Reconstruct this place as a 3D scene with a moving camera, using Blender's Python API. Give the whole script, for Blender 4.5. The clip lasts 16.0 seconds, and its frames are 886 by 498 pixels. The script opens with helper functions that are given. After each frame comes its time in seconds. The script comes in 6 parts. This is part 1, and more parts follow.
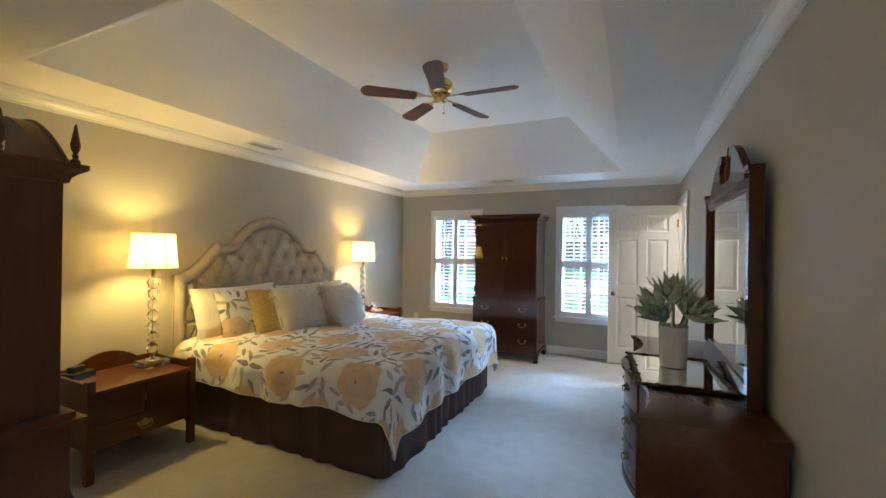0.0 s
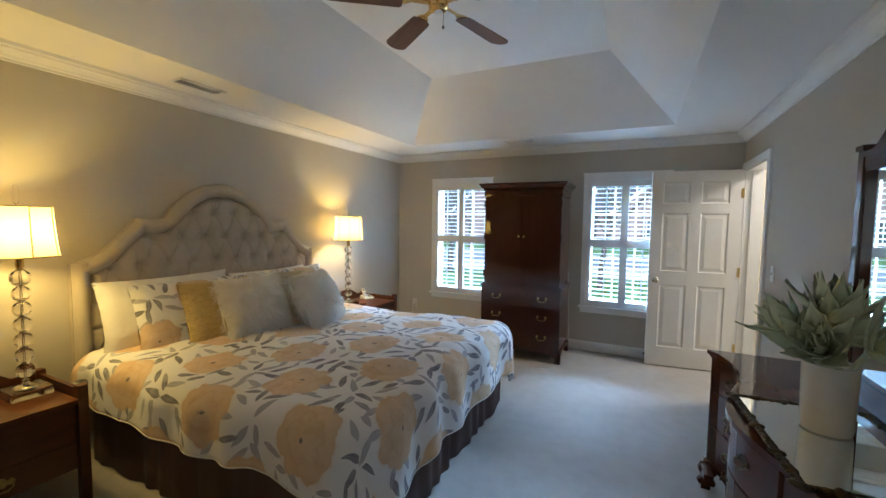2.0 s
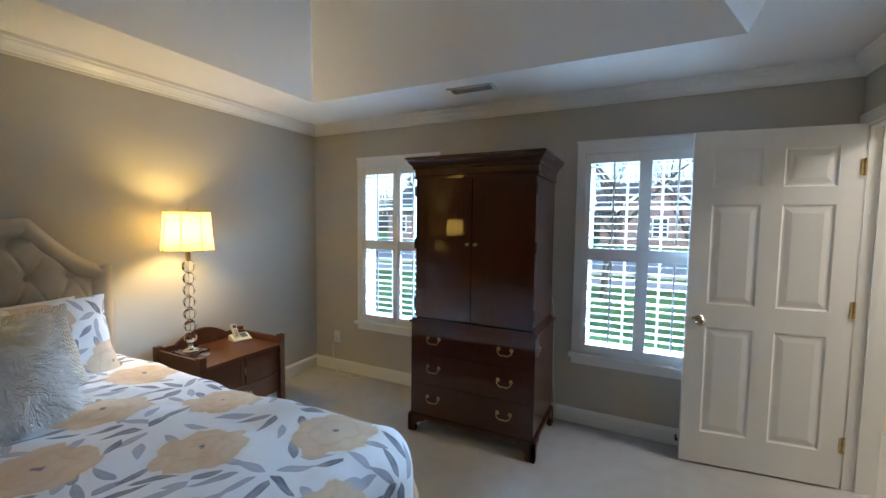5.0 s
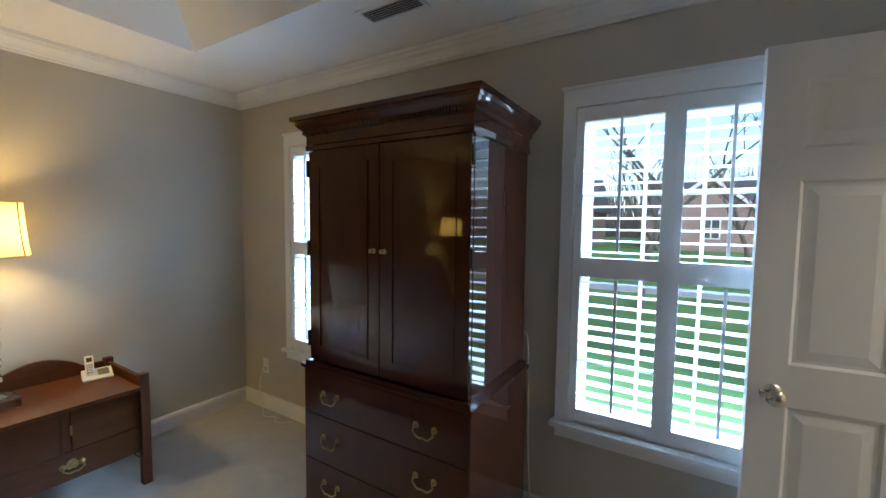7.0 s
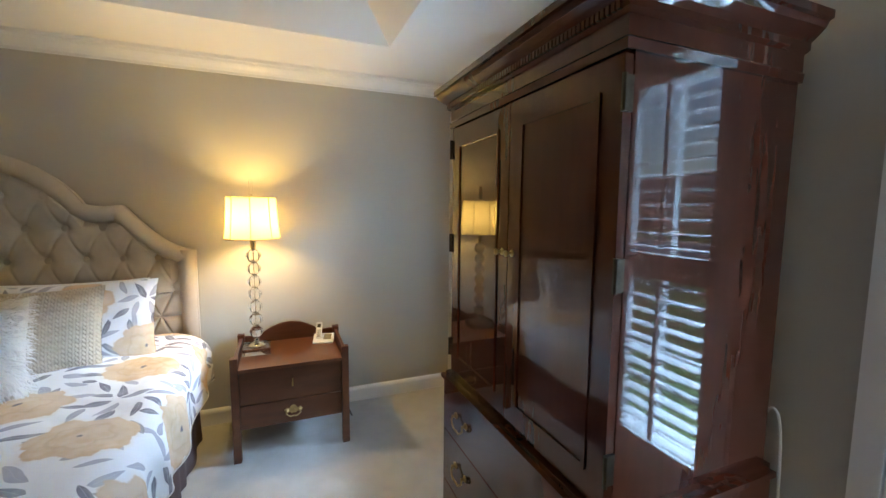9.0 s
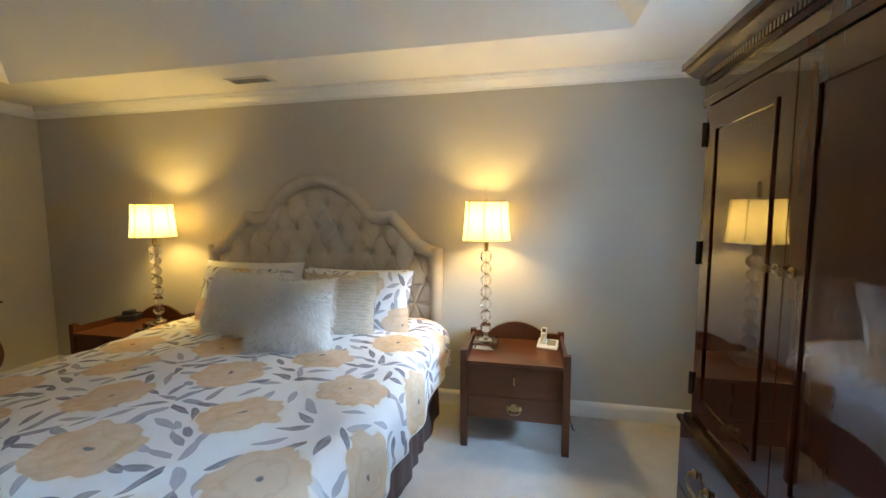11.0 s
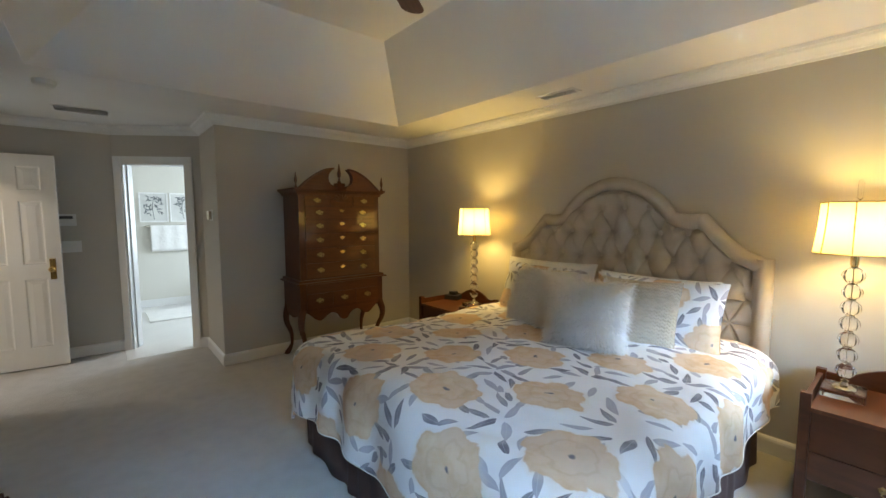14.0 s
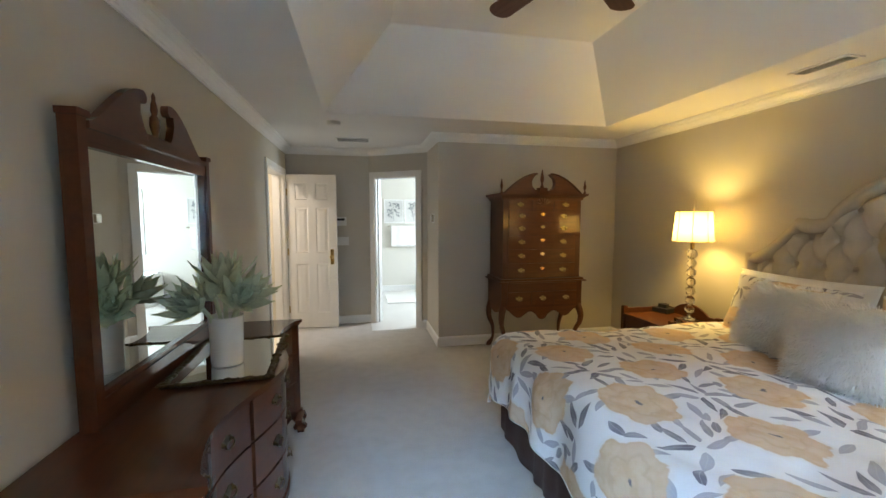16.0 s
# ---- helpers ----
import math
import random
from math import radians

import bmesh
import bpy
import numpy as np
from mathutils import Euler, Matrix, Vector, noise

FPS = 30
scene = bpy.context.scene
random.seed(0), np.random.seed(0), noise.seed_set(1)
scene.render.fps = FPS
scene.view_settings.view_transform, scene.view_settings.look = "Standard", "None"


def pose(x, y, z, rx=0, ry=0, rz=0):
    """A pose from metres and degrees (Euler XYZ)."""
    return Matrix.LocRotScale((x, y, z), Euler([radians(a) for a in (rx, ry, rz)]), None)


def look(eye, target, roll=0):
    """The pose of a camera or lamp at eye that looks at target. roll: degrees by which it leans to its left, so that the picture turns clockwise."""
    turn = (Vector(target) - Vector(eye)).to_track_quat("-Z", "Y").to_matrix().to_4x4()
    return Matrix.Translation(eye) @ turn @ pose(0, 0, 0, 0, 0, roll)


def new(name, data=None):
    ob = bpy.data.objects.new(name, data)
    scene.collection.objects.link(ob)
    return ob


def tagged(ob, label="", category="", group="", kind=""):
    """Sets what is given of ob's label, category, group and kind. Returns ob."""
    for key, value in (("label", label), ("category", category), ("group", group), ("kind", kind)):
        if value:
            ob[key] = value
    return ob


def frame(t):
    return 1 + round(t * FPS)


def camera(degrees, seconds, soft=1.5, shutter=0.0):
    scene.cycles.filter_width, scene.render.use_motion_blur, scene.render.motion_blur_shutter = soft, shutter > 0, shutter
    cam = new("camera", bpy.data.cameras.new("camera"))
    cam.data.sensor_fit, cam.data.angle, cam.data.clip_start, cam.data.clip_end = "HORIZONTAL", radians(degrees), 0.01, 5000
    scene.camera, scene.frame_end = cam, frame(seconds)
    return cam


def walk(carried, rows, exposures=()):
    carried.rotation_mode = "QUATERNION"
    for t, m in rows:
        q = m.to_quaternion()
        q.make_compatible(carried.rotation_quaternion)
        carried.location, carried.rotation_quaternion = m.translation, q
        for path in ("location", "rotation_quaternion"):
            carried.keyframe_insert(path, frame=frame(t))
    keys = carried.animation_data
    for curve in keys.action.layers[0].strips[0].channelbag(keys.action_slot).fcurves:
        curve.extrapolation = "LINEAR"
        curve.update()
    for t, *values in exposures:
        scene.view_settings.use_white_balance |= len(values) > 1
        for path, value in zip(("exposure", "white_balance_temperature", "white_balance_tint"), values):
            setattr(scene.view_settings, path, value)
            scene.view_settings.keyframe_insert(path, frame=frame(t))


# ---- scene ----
cam = camera(95.6, 16.0)

PATH = [
    (0, (3.473, -5.853, 1.444), (2.625, -4.042, 1.449), 0.8),
    (0.5, (3.399, -5.681, 1.431), (2.548, -3.874, 1.346), 0.9),
    (1, (3.303, -5.439, 1.427), (2.454, -3.632, 1.317), 0.8),
    (1.5, (3.19, -5.193, 1.437), (2.336, -3.388, 1.319), 0.8),
    (2, (3.093, -4.951, 1.482), (2.222, -3.156, 1.352), 0.8),
    (2.5, (2.991, -4.682, 1.464), (2.123, -2.884, 1.343), 0.8),
    (3, (2.943, -4.388, 1.488), (2.074, -2.591, 1.361), 0.7),
    (3.5, (2.885, -4.071, 1.48), (2.016, -2.274, 1.351), 0.7),
    (4, (2.862, -3.755, 1.481), (1.987, -1.961, 1.352), 0.8),
    (4.5, (2.904, -3.408, 1.49), (2.023, -1.617, 1.357), 0.7),
    (5, (2.943, -3.076, 1.488), (2.058, -1.287, 1.355), 0.7),
    (7.5, (3.052, -1.657, 1.462), (1.858, -0.058, 1.326), 0.6),
    (8, (3.077, -1.471, 1.496), (1.648, -0.082, 1.325), 0.3),
    (8.5, (3.06, -1.352, 1.474), (1.374, -0.291, 1.293), 0.5),
    (9, (2.981, -1.263, 1.474), (1.135, -0.519, 1.274), 0.4),
    (9.5, (2.942, -1.236, 1.475), (1.006, -0.778, 1.276), 0.0),
    (10, (2.924, -1.213, 1.475), (0.94, -1.049, 1.279), -0.1),
    (12.5, (2.88, -1.134, 1.46), (1.221, -2.238, 1.289), -0.0),
    (13, (2.867, -1.147, 1.477), (1.339, -2.425, 1.301), 0.1),
    (13.5, (2.947, -1.213, 1.482), (1.547, -2.63, 1.306), -0.1),
    (14, (3.054, -1.244, 1.478), (1.764, -2.763, 1.307), -0.1),
    (14.5, (3.135, -1.249, 1.469), (1.972, -2.868, 1.305), -0.1),
    (15, (3.163, -1.222, 1.468), (2.188, -2.961, 1.306), -0.2),
    (15.5, (3.116, -1.156, 1.492), (2.442, -3.031, 1.33), -0.2),
    (16, (3.07, -1.112, 1.49), (2.665, -3.064, 1.331), 0.0),
]
walk(cam, [(t, look(eye, target, roll)) for t, eye, target, roll in PATH],
     exposures=[(0.0, 1.85, 6350, 13), (1.5, 1.55, 6300, 13), (2.5, 1.5, 6300, 13), (5.0, 1.2, 6300, 13), (7.5, 1.0, 6650, 15), (8.3, 1.1, 6750, 15), (9.0, 1.55, 6800, 14), (10.0, 1.55, 6750, 13), (12.5, 1.42, 6550, 12), (14.5, 1.5, 6650, 13), (16.0, 1.9, 6900, 14)])

# ---- world and light ----
world = bpy.data.worlds.new("sky")
scene.world = world
world.use_nodes = True
wn = world.node_tree.nodes
sky = wn.new("ShaderNodeTexSky")
sky.sky_type, sky.sun_disc = "NISHITA", False
sky.sun_elevation, sky.sun_rotation = radians(22), radians(150)
tint = wn.new("ShaderNodeMix")
tint.data_type, tint.blend_type = "RGBA", "MULTIPLY"
tint.inputs[0].default_value = 1.0
tint.inputs[7].default_value = (0.72, 0.87, 1.0, 1)
world.node_tree.links.new(sky.outputs["Color"], tint.inputs[6])
world.node_tree.links.new(tint.outputs[2], wn["Background"].inputs["Color"])
wn["Background"].inputs["Strength"].default_value = 0.150


def lamp_light(name, kind, m, power, color, size=0.1, size_y=None):
    d = bpy.data.lights.new(name, kind)
    d.energy, d.color = power, color
    if kind == "AREA":
        d.shape, d.size, d.size_y = "RECTANGLE", size, size_y or size
    elif kind == "SUN":
        d.angle = size
    else:
        d.shadow_soft_size = size
    ob = new(name, d)
    ob.matrix_world = m
    return ob


DAY = (0.40, 0.67, 1.0)
lamp_light("sun", "SUN", look((0, 0, 10), (-3.0, 6.0, 6.5)), 1.2, (0.80, 0.90, 1.0), radians(12))
# added fill lamps hung outside, standing in for sky light through each window
for x, power, east in ((0.96, 300, 0.0), (2.95, 620, 1.3)):
    sky_lamp = lamp_light("window_fill", "AREA", look((x + east, 6.4, 4.9), (x, 0.0, 1.30)), power, DAY, 4.6, 1.2)
    sky_lamp.data.spread = radians(75)

# ---- materials ----
def mat(name, color, rough=0.5, metal=0.0, vary=0.12, scale=6.0, bump=0.0, bscale=200.0, coat=0.0, spec=0.5, stretch=None, dark=None, bdist=0.002, coat_rough=0.06):
    m = bpy.data.materials.new(name)
    m.use_nodes = True
    nt = m.node_tree
    n, l = nt.nodes, nt.links
    p = n["Principled BSDF"]
    p.inputs["Roughness"].default_value = rough
    p.inputs["Metallic"].default_value = metal
    p.inputs["Coat Weight"].default_value = coat
    p.inputs["Coat Roughness"].default_value = coat_rough
    p.inputs["Coat IOR"].default_value = 1.52
    p.inputs["Specular IOR Level"].default_value = spec
    tc = n.new("ShaderNodeTexCoord")
    mp = n.new("ShaderNodeMapping")
    l.new(tc.outputs["Object"], mp.inputs["Vector"])
    if stretch:
        mp.inputs["Scale"].default_value = stretch
    a = n.new("ShaderNodeTexNoise")
    a.inputs["Scale"].default_value, a.inputs["Detail"].default_value = scale, 6
    l.new(mp.outputs["Vector"], a.inputs["Vector"])
    b = n.new("ShaderNodeTexNoise")
    b.inputs["Scale"].default_value, b.inputs["Detail"].default_value = bscale, 3
    l.new(mp.outputs["Vector"], b.inputs["Vector"])
    mix = n.new("ShaderNodeMix")
    mix.data_type = "RGBA"
    lo = dark or tuple(c * (1 - vary) for c in color)
    hi = tuple(min(1, c * (1 + vary)) for c in color)
    mix.inputs[6].default_value, mix.inputs[7].default_value = (*lo, 1), (*hi, 1)
    ramp = n.new("ShaderNodeMapRange")
    ramp.inputs[1].default_value, ramp.inputs[2].default_value = 0.3, 0.7
    l.new(a.outputs["Fac"], ramp.inputs[0])
    add = n.new("ShaderNodeMath")
    add.operation, add.use_clamp = "MULTIPLY_ADD", True
    add.inputs[1].default_value, add.inputs[2].default_value = 0.5, 0.0
    l.new(b.outputs["Fac"], add.inputs[0])
    l.new(ramp.outputs[0], add.inputs[2])
    sub = n.new("ShaderNodeMath")
    sub.operation, sub.use_clamp = "SUBTRACT", True
    sub.inputs[1].default_value = 0.25
    l.new(add.outputs[0], sub.inputs[0])
    l.new(sub.outputs[0], mix.inputs[0])
    l.new(mix.outputs[2], p.inputs["Base Color"])
    rr = n.new("ShaderNodeMapRange")
    rr.inputs[3].default_value, rr.inputs[4].default_value = max(0.02, rough * 0.85), min(1, rough * 1.15)
    l.new(a.outputs["Fac"], rr.inputs[0])
    l.new(rr.outputs[0], p.inputs["Roughness"])
    if bump:
        bp = n.new("ShaderNodeBump")
        bp.inputs["Strength"].default_value, bp.inputs["Distance"].default_value = bump, bdist
        l.new(b.outputs["Fac"], bp.inputs["Height"])
        l.new(bp.outputs["Normal"], p.inputs["Normal"])
    return m


WALL = mat("wall_paint", (0.525, 0.488, 0.422), 0.6, vary=0.03, scale=1.5, bump=0.15, bscale=350, spec=0.3)
CEIL = mat("ceiling_paint", (0.82, 0.815, 0.80), 0.8, vary=0.02, scale=2, bump=0.1, bscale=250, spec=0.2)
TRIM = mat("trim_paint", (0.80, 0.80, 0.79), 0.32, vary=0.02, scale=4, bump=0.05, bscale=90)
DOORP = mat("door_paint", (0.80, 0.79, 0.77), 0.38, vary=0.03, scale=3, bump=0.12, bscale=60, stretch=(3, 3, 0.3))
CARPET = mat("carpet", (0.56, 0.54, 0.52), 0.95, vary=0.06, scale=9, bump=0.9, bscale=420, spec=0.1, bdist=0.006)
MAHOG = mat("dark_mahogany", (0.058, 0.0145, 0.007), 0.5, vary=0.12, scale=9, bscale=60, coat=1.0, spec=0.02, stretch=(4, 4, 0.5), coat_rough=0.025)
CHERRY = mat("cherry_wood", (0.120, 0.038, 0.013), 0.45, vary=0.18, scale=9, bscale=70, coat=0.5, spec=0.25, stretch=(0.6, 4, 4))
CHERRYV = mat("cherry_wood_upright", (0.100, 0.032, 0.012), 0.45, vary=0.18, scale=9, bscale=70, coat=0.5, spec=0.25, stretch=(4, 4, 0.6))
NSWOOD = mat("nightstand_wood", (0.085, 0.026, 0.0095), 0.45, vary=0.18, scale=9, bscale=70, coat=0.5, spec=0.25, stretch=(4, 0.6, 4))
BRASS = mat("brass", (0.72, 0.50, 0.20), 0.25, 1.0, vary=0.1, scale=30)
AGED = mat("aged_brass", (0.38, 0.27, 0.12), 0.38, 1.0, vary=0.3, scale=60)
NICKEL = mat("nickel", (0.62, 0.58, 0.50), 0.22, 1.0, vary=0.1, scale=30)
BLACK = mat("black_plastic", (0.02, 0.02, 0.022), 0.4, vary=0.2, scale=20)
WHITEP = mat("white_plastic", (0.75, 0.75, 0.73), 0.35, vary=0.02, scale=20)
HINGE = mat("hinge_brass", (0.55, 0.42, 0.22), 0.35, 1.0, vary=0.2, scale=40)
LINEN = mat("beige_linen", (0.50, 0.445, 0.37), 0.9, vary=0.08, scale=8, bump=0.5, bscale=700, spec=0.2)
SKIRT = mat("brown_skirt", (0.095, 0.058, 0.052), 0.75, vary=0.2, scale=5, bump=0.3, bscale=500, spec=0.3)
TILE = mat("bath_tile", (0.72, 0.71, 0.69), 0.3, vary=0.04, scale=3)
BATHWALL = mat("bath_paint", (0.66, 0.64, 0.58), 0.6, vary=0.02, scale=2)
HALLWALL = mat("hall_paint", (0.70, 0.66, 0.56), 0.6, vary=0.02, scale=2)


def glass_mat(name, color=(1, 1, 1), ior=1.45, rough=0.0):
    m = bpy.data.materials.new(name)
    m.use_nodes = True
    p = m.node_tree.nodes["Principled BSDF"]
    p.inputs["Base Color"].default_value = (*color, 1)
    p.inputs["Transmission Weight"].default_value = 1
    p.inputs["Roughness"].default_value = rough
    p.inputs["IOR"].default_value = ior
    return m


GLASS = glass_mat("window_glass", ior=1.02)
CRYSTAL = glass_mat("crystal", (1.0, 0.99, 0.98), 1.42, 0.03)
MIRROR = bpy.data.materials.new("mirror_silver")
MIRROR.use_nodes = True
_p = MIRROR.node_tree.nodes["Principled BSDF"]
_p.inputs["Base Color"].default_value, _p.inputs["Metallic"].default_value, _p.inputs["Roughness"].default_value = (0.86, 0.90, 0.89, 1), 1, 0.01

# ---- mesh helpers ----
def part(name, bm, material, parent=None, label="", smooth=False, bevel=0.0, segs=2):
    if bevel:
        edges = [e for e in bm.edges if len(e.link_faces) == 2 and e.calc_face_angle(0) > 0.5]
        bmesh.ops.bevel(bm, geom=edges, offset=bevel, segments=segs, affect="EDGES", profile=0.6)
    bmesh.ops.recalc_face_normals(bm, faces=bm.faces)
    me = bpy.data.meshes.new(name)
    if smooth:
        for f in bm.faces:
            f.smooth = True
        for e in bm.edges:
            if len(e.link_faces) == 2 and e.calc_face_angle(0) > 0.65:
                e.smooth = False
    bm.to_mesh(me)
    bm.free()
    me.materials.append(material)
    ob = new(name, me)
    if parent is not None:
        ob.parent = parent
    if label:
        ob["label"] = label
    return ob


def empty(name, m=None, **tags):
    ob = new(name)
    ob.empty_display_size = 0.1
    if m is not None:
        ob.matrix_world = m
    return tagged(ob, **tags)


def box(bm, x0, x1, y0, y1, z0, z1):
    v = [bm.verts.new((x, y, z)) for z in (z0, z1) for y in (y0, y1) for x in (x0, x1)]
    for a, b, c, d in ((0, 2, 3, 1), (4, 5, 7, 6), (0, 1, 5, 4), (2, 6, 7, 3), (0, 4, 6, 2), (1, 3, 7, 5)):
        bm.faces.new((v[a], v[b], v[c], v[d]))
    return v


def boxes(*dims):
    bm = bmesh.new()
    for d in dims:
        box(bm, *d)
    return bm


def prism(bm, outline, a0, a1, axis="y"):
    """A closed outline of (u, w) pushed from a0 to a1 along an axis."""
    def at(u, w, a):
        return {"y": (u, a, w), "x": (a, u, w), "z": (u, w, a)}[axis]
    lo = [bm.verts.new(at(u, w, a0)) for u, w in outline]
    hi = [bm.verts.new(at(u, w, a1)) for u, w in outline]
    n = len(outline)
    bm.faces.new(lo)
    bm.faces.new(hi[::-1])
    for i in range(n):
        bm.faces.new((lo[i], lo[(i + 1) % n], hi[(i + 1) % n], hi[i]))


def lathe(bm, profile, cx=0, cy=0, segs=24):
    """Rings of (radius, z) about an upright axis, closed at both ends."""
    rings = []
    for r, z in profile:
        rings.append([bm.verts.new((cx + r * math.cos(2 * math.pi * i / segs), cy + r * math.sin(2 * math.pi * i / segs), z)) for i in range(segs)])
    for a, b in zip(rings, rings[1:]):
        for i in range(segs):
            bm.faces.new((a[i], a[(i + 1) % segs], b[(i + 1) % segs], b[i]))
    bm.faces.new(rings[0][::-1])
    bm.faces.new(rings[-1])


def tube(bm, pts, radii, segs=10):
    """A bent round bar through points, with a radius for each (or one for all)."""
    if not isinstance(radii, (list, tuple)):
        radii = [radii] * len(pts)
    pts = [Vector(p) for p in pts]
    rings = []
    up = Vector((0.13, 0.31, 0.94))
    for i, p in enumerate(pts):
        d = (pts[min(i + 1, len(pts) - 1)] - pts[max(i - 1, 0)]).normalized()
        s = d.cross(up).normalized()
        u = s.cross(d)
        rings.append([bm.verts.new(p + radii[i] * (math.cos(2 * math.pi * k / segs) * s + math.sin(2 * math.pi * k / segs) * u)) for k in range(segs)])
    for a, b in zip(rings, rings[1:]):
        for k in range(segs):
            bm.faces.new((a[k], a[(k + 1) % segs], b[(k + 1) % segs], b[k]))
    bm.faces.new(rings[0][::-1])
    bm.faces.new(rings[-1])


def inset(poly, d, closed=True):
    """The outline moved by d to its left (into the room, for a counter-clockwise outline)."""
    out, n = [], len(poly)
    for i in range(n):
        p = Vector(poly[i])
        a = Vector(poly[i - 1]) if closed or i else None
        b = Vector(poly[(i + 1) % n]) if closed or i < n - 1 else None
        d1 = (p - a).normalized() if a is not None else (b - p).normalized()
        d2 = (b - p).normalized() if b is not None else d1
        n1, n2 = Vector((-d1.y, d1.x)), Vector((-d2.y, d2.x))
        m = (n1 + n2) / (1 + n1.dot(n2))
        out.append(p + m * d)
    return out


def moulding(bm, poly, profile, closed=True):
    """Sweeps a profile of (distance from the wall, height) along a plan outline."""
    rows = [[bm.verts.new((q.x, q.y, z)) for q in inset(poly, d, closed)] for d, z in profile]
    n = len(poly)
    k = len(profile)
    for j in range(k):
        a, b = rows[j], rows[(j + 1) % k]
        for i in range(n if closed else n - 1):
            bm.faces.new((a[i], a[(i + 1) % n], b[(i + 1) % n], b[i]))
    if not closed:
        bm.faces.new([r[0] for r in rows])
        bm.faces.new([r[-1] for r in rows][::-1])


def arc(cx, cy, r, a0, a1, n):
    return [(cx + r * math.cos(radians(a0 + (a1 - a0) * i / n)), cy + r * math.sin(radians(a0 + (a1 - a0) * i / n))) for i in range(n + 1)]


# ---- the room ----
XW, XE, YN, YS, YB, ZC, ZT = -0.02, 4.02, 0.0, -5.56, -6.82, 2.412, 2.957
XR = 2.20
ANG_A, ANG_B = (2.20, -6.31), (2.93, -6.82)
W1, W2 = (0.582, 1.338), (2.562, 3.338)
WZ0, WZ1 = 0.545, 1.985
DN = (-0.885, -0.08)      # hall door opening
DC = (-6.66, -5.66)       # closet opening
DH = 2.045


def wall(name, label, *dims, material=WALL):
    return tagged(part(name, boxes(*dims), material), label, "wall", kind="structure")


T = 0.14
wall("wall_west", "warm grey painted plaster wall behind the bed", (XW - T, XW, YS - T, YN + T, 0, 2.6))
wall("wall_north", "warm grey painted wall with two window openings",
     (XW, W1[0], YN, YN + T, 0, 2.6), (W1[1], W2[0], YN, YN + T, 0, 2.6), (W2[1], XE + T, YN, YN + T, 0, 2.6),
     (W1[0], W1[1], YN, YN + T, 0, WZ0), (W1[0], W1[1], YN, YN + T, WZ1, 2.6),
     (W2[0], W2[1], YN, YN + T, 0, WZ0), (W2[0], W2[1], YN, YN + T, WZ1, 2.6))
wall("wall_east", "warm grey painted wall with two door openings",
     (XE, XE + T, DN[1], YN, 0, 2.6), (XE, XE + T, DC[1], DN[0], 0, 2.6), (XE, XE + T, YB - T, DC[0], 0, 2.6),
     (XE, XE + T, DN[0], DN[1], DH, 2.6), (XE, XE + T, DC[0], DC[1], DH, 2.6))
wall("wall_south", "warm grey painted wall behind the highboy", (XW, XR, YS - T, YS, 0, 2.6))
wall("wall_return", "short warm grey return wall with a thermostat", (XR - T, XR, ANG_A[1] - 0.02, YS - T, 0, 2.6))
wall("wall_back", "warm grey painted wall of the entry recess", (ANG_B[0], XE, YB - T, YB, 0, 2.6))
# slanted wall with the bathroom door, built along its own axis
ang = math.atan2(ANG_B[1] - ANG_A[1], ANG_B[0] - ANG_A[0])
ang_len = math.hypot(ANG_B[1] - ANG_A[1], ANG_B[0] - ANG_A[0])
SL = Matrix.Translation((*ANG_A, 0)) @ Matrix.Rotation(ang, 4, "Z")
BO = (0.155, 0.805)
w = wall("wall_slanted", "slanted warm grey wall around the bathroom doorway",
         (-0.05, BO[0], -T, 0, 0, 2.6), (BO[1], ang_len + 0.02, -T, 0, 0, 2.6), (BO[0], BO[1], -T, 0, 2.03, 2.6))
w.matrix_world = SL

floor = tagged(part("floor", boxes((XW - T, XE + T, YB - T, YN + T, -0.12, 0)), CARPET), "pale grey cut-pile wall-to-wall carpet", "carpet", kind="structure")

# ceiling with its raised tray
TX, TY = (0.582, 3.36), (-4.885, -0.642)
UX, UY = (1.12, 2.815), (-4.30, -1.208)
bm = bmesh.new()
X0, X1, Y0, Y1 = XW - T, XE + T, YB - T, YN + T
outer = [(X0, Y0), (X1, Y0), (X1, Y1), (X0, Y1)]
low = [(TX[0], TY[0]), (TX[1], TY[0]), (TX[1], TY[1]), (TX[0], TY[1])]
top = [(UX[0], UY[0]), (UX[1], UY[0]), (UX[1], UY[1]), (UX[0], UY[1])]
for dz in (0, 0.10):
    o = [bm.verts.new((*p, ZC + dz)) for p in outer]
    a = [bm.verts.new((*p, ZC + dz)) for p in low]
    b = [bm.verts.new((*p, ZT + dz)) for p in top]
    for i in range(4):
        j = (i + 1) % 4
        bm.faces.new((o[i], o[j], a[j], a[i]))
        bm.faces.new((a[i], a[j], b[j], b[i]))
    bm.faces.new(b)
    if dz:
        for i in range(4):
            bm.faces.new((o0[i], o0[(i + 1) % 4], o[(i + 1) % 4], o[i]))
    o0 = o
tagged(part("ceiling", bm, CEIL), "white tray ceiling with four sloped sides", "ceiling", kind="structure")

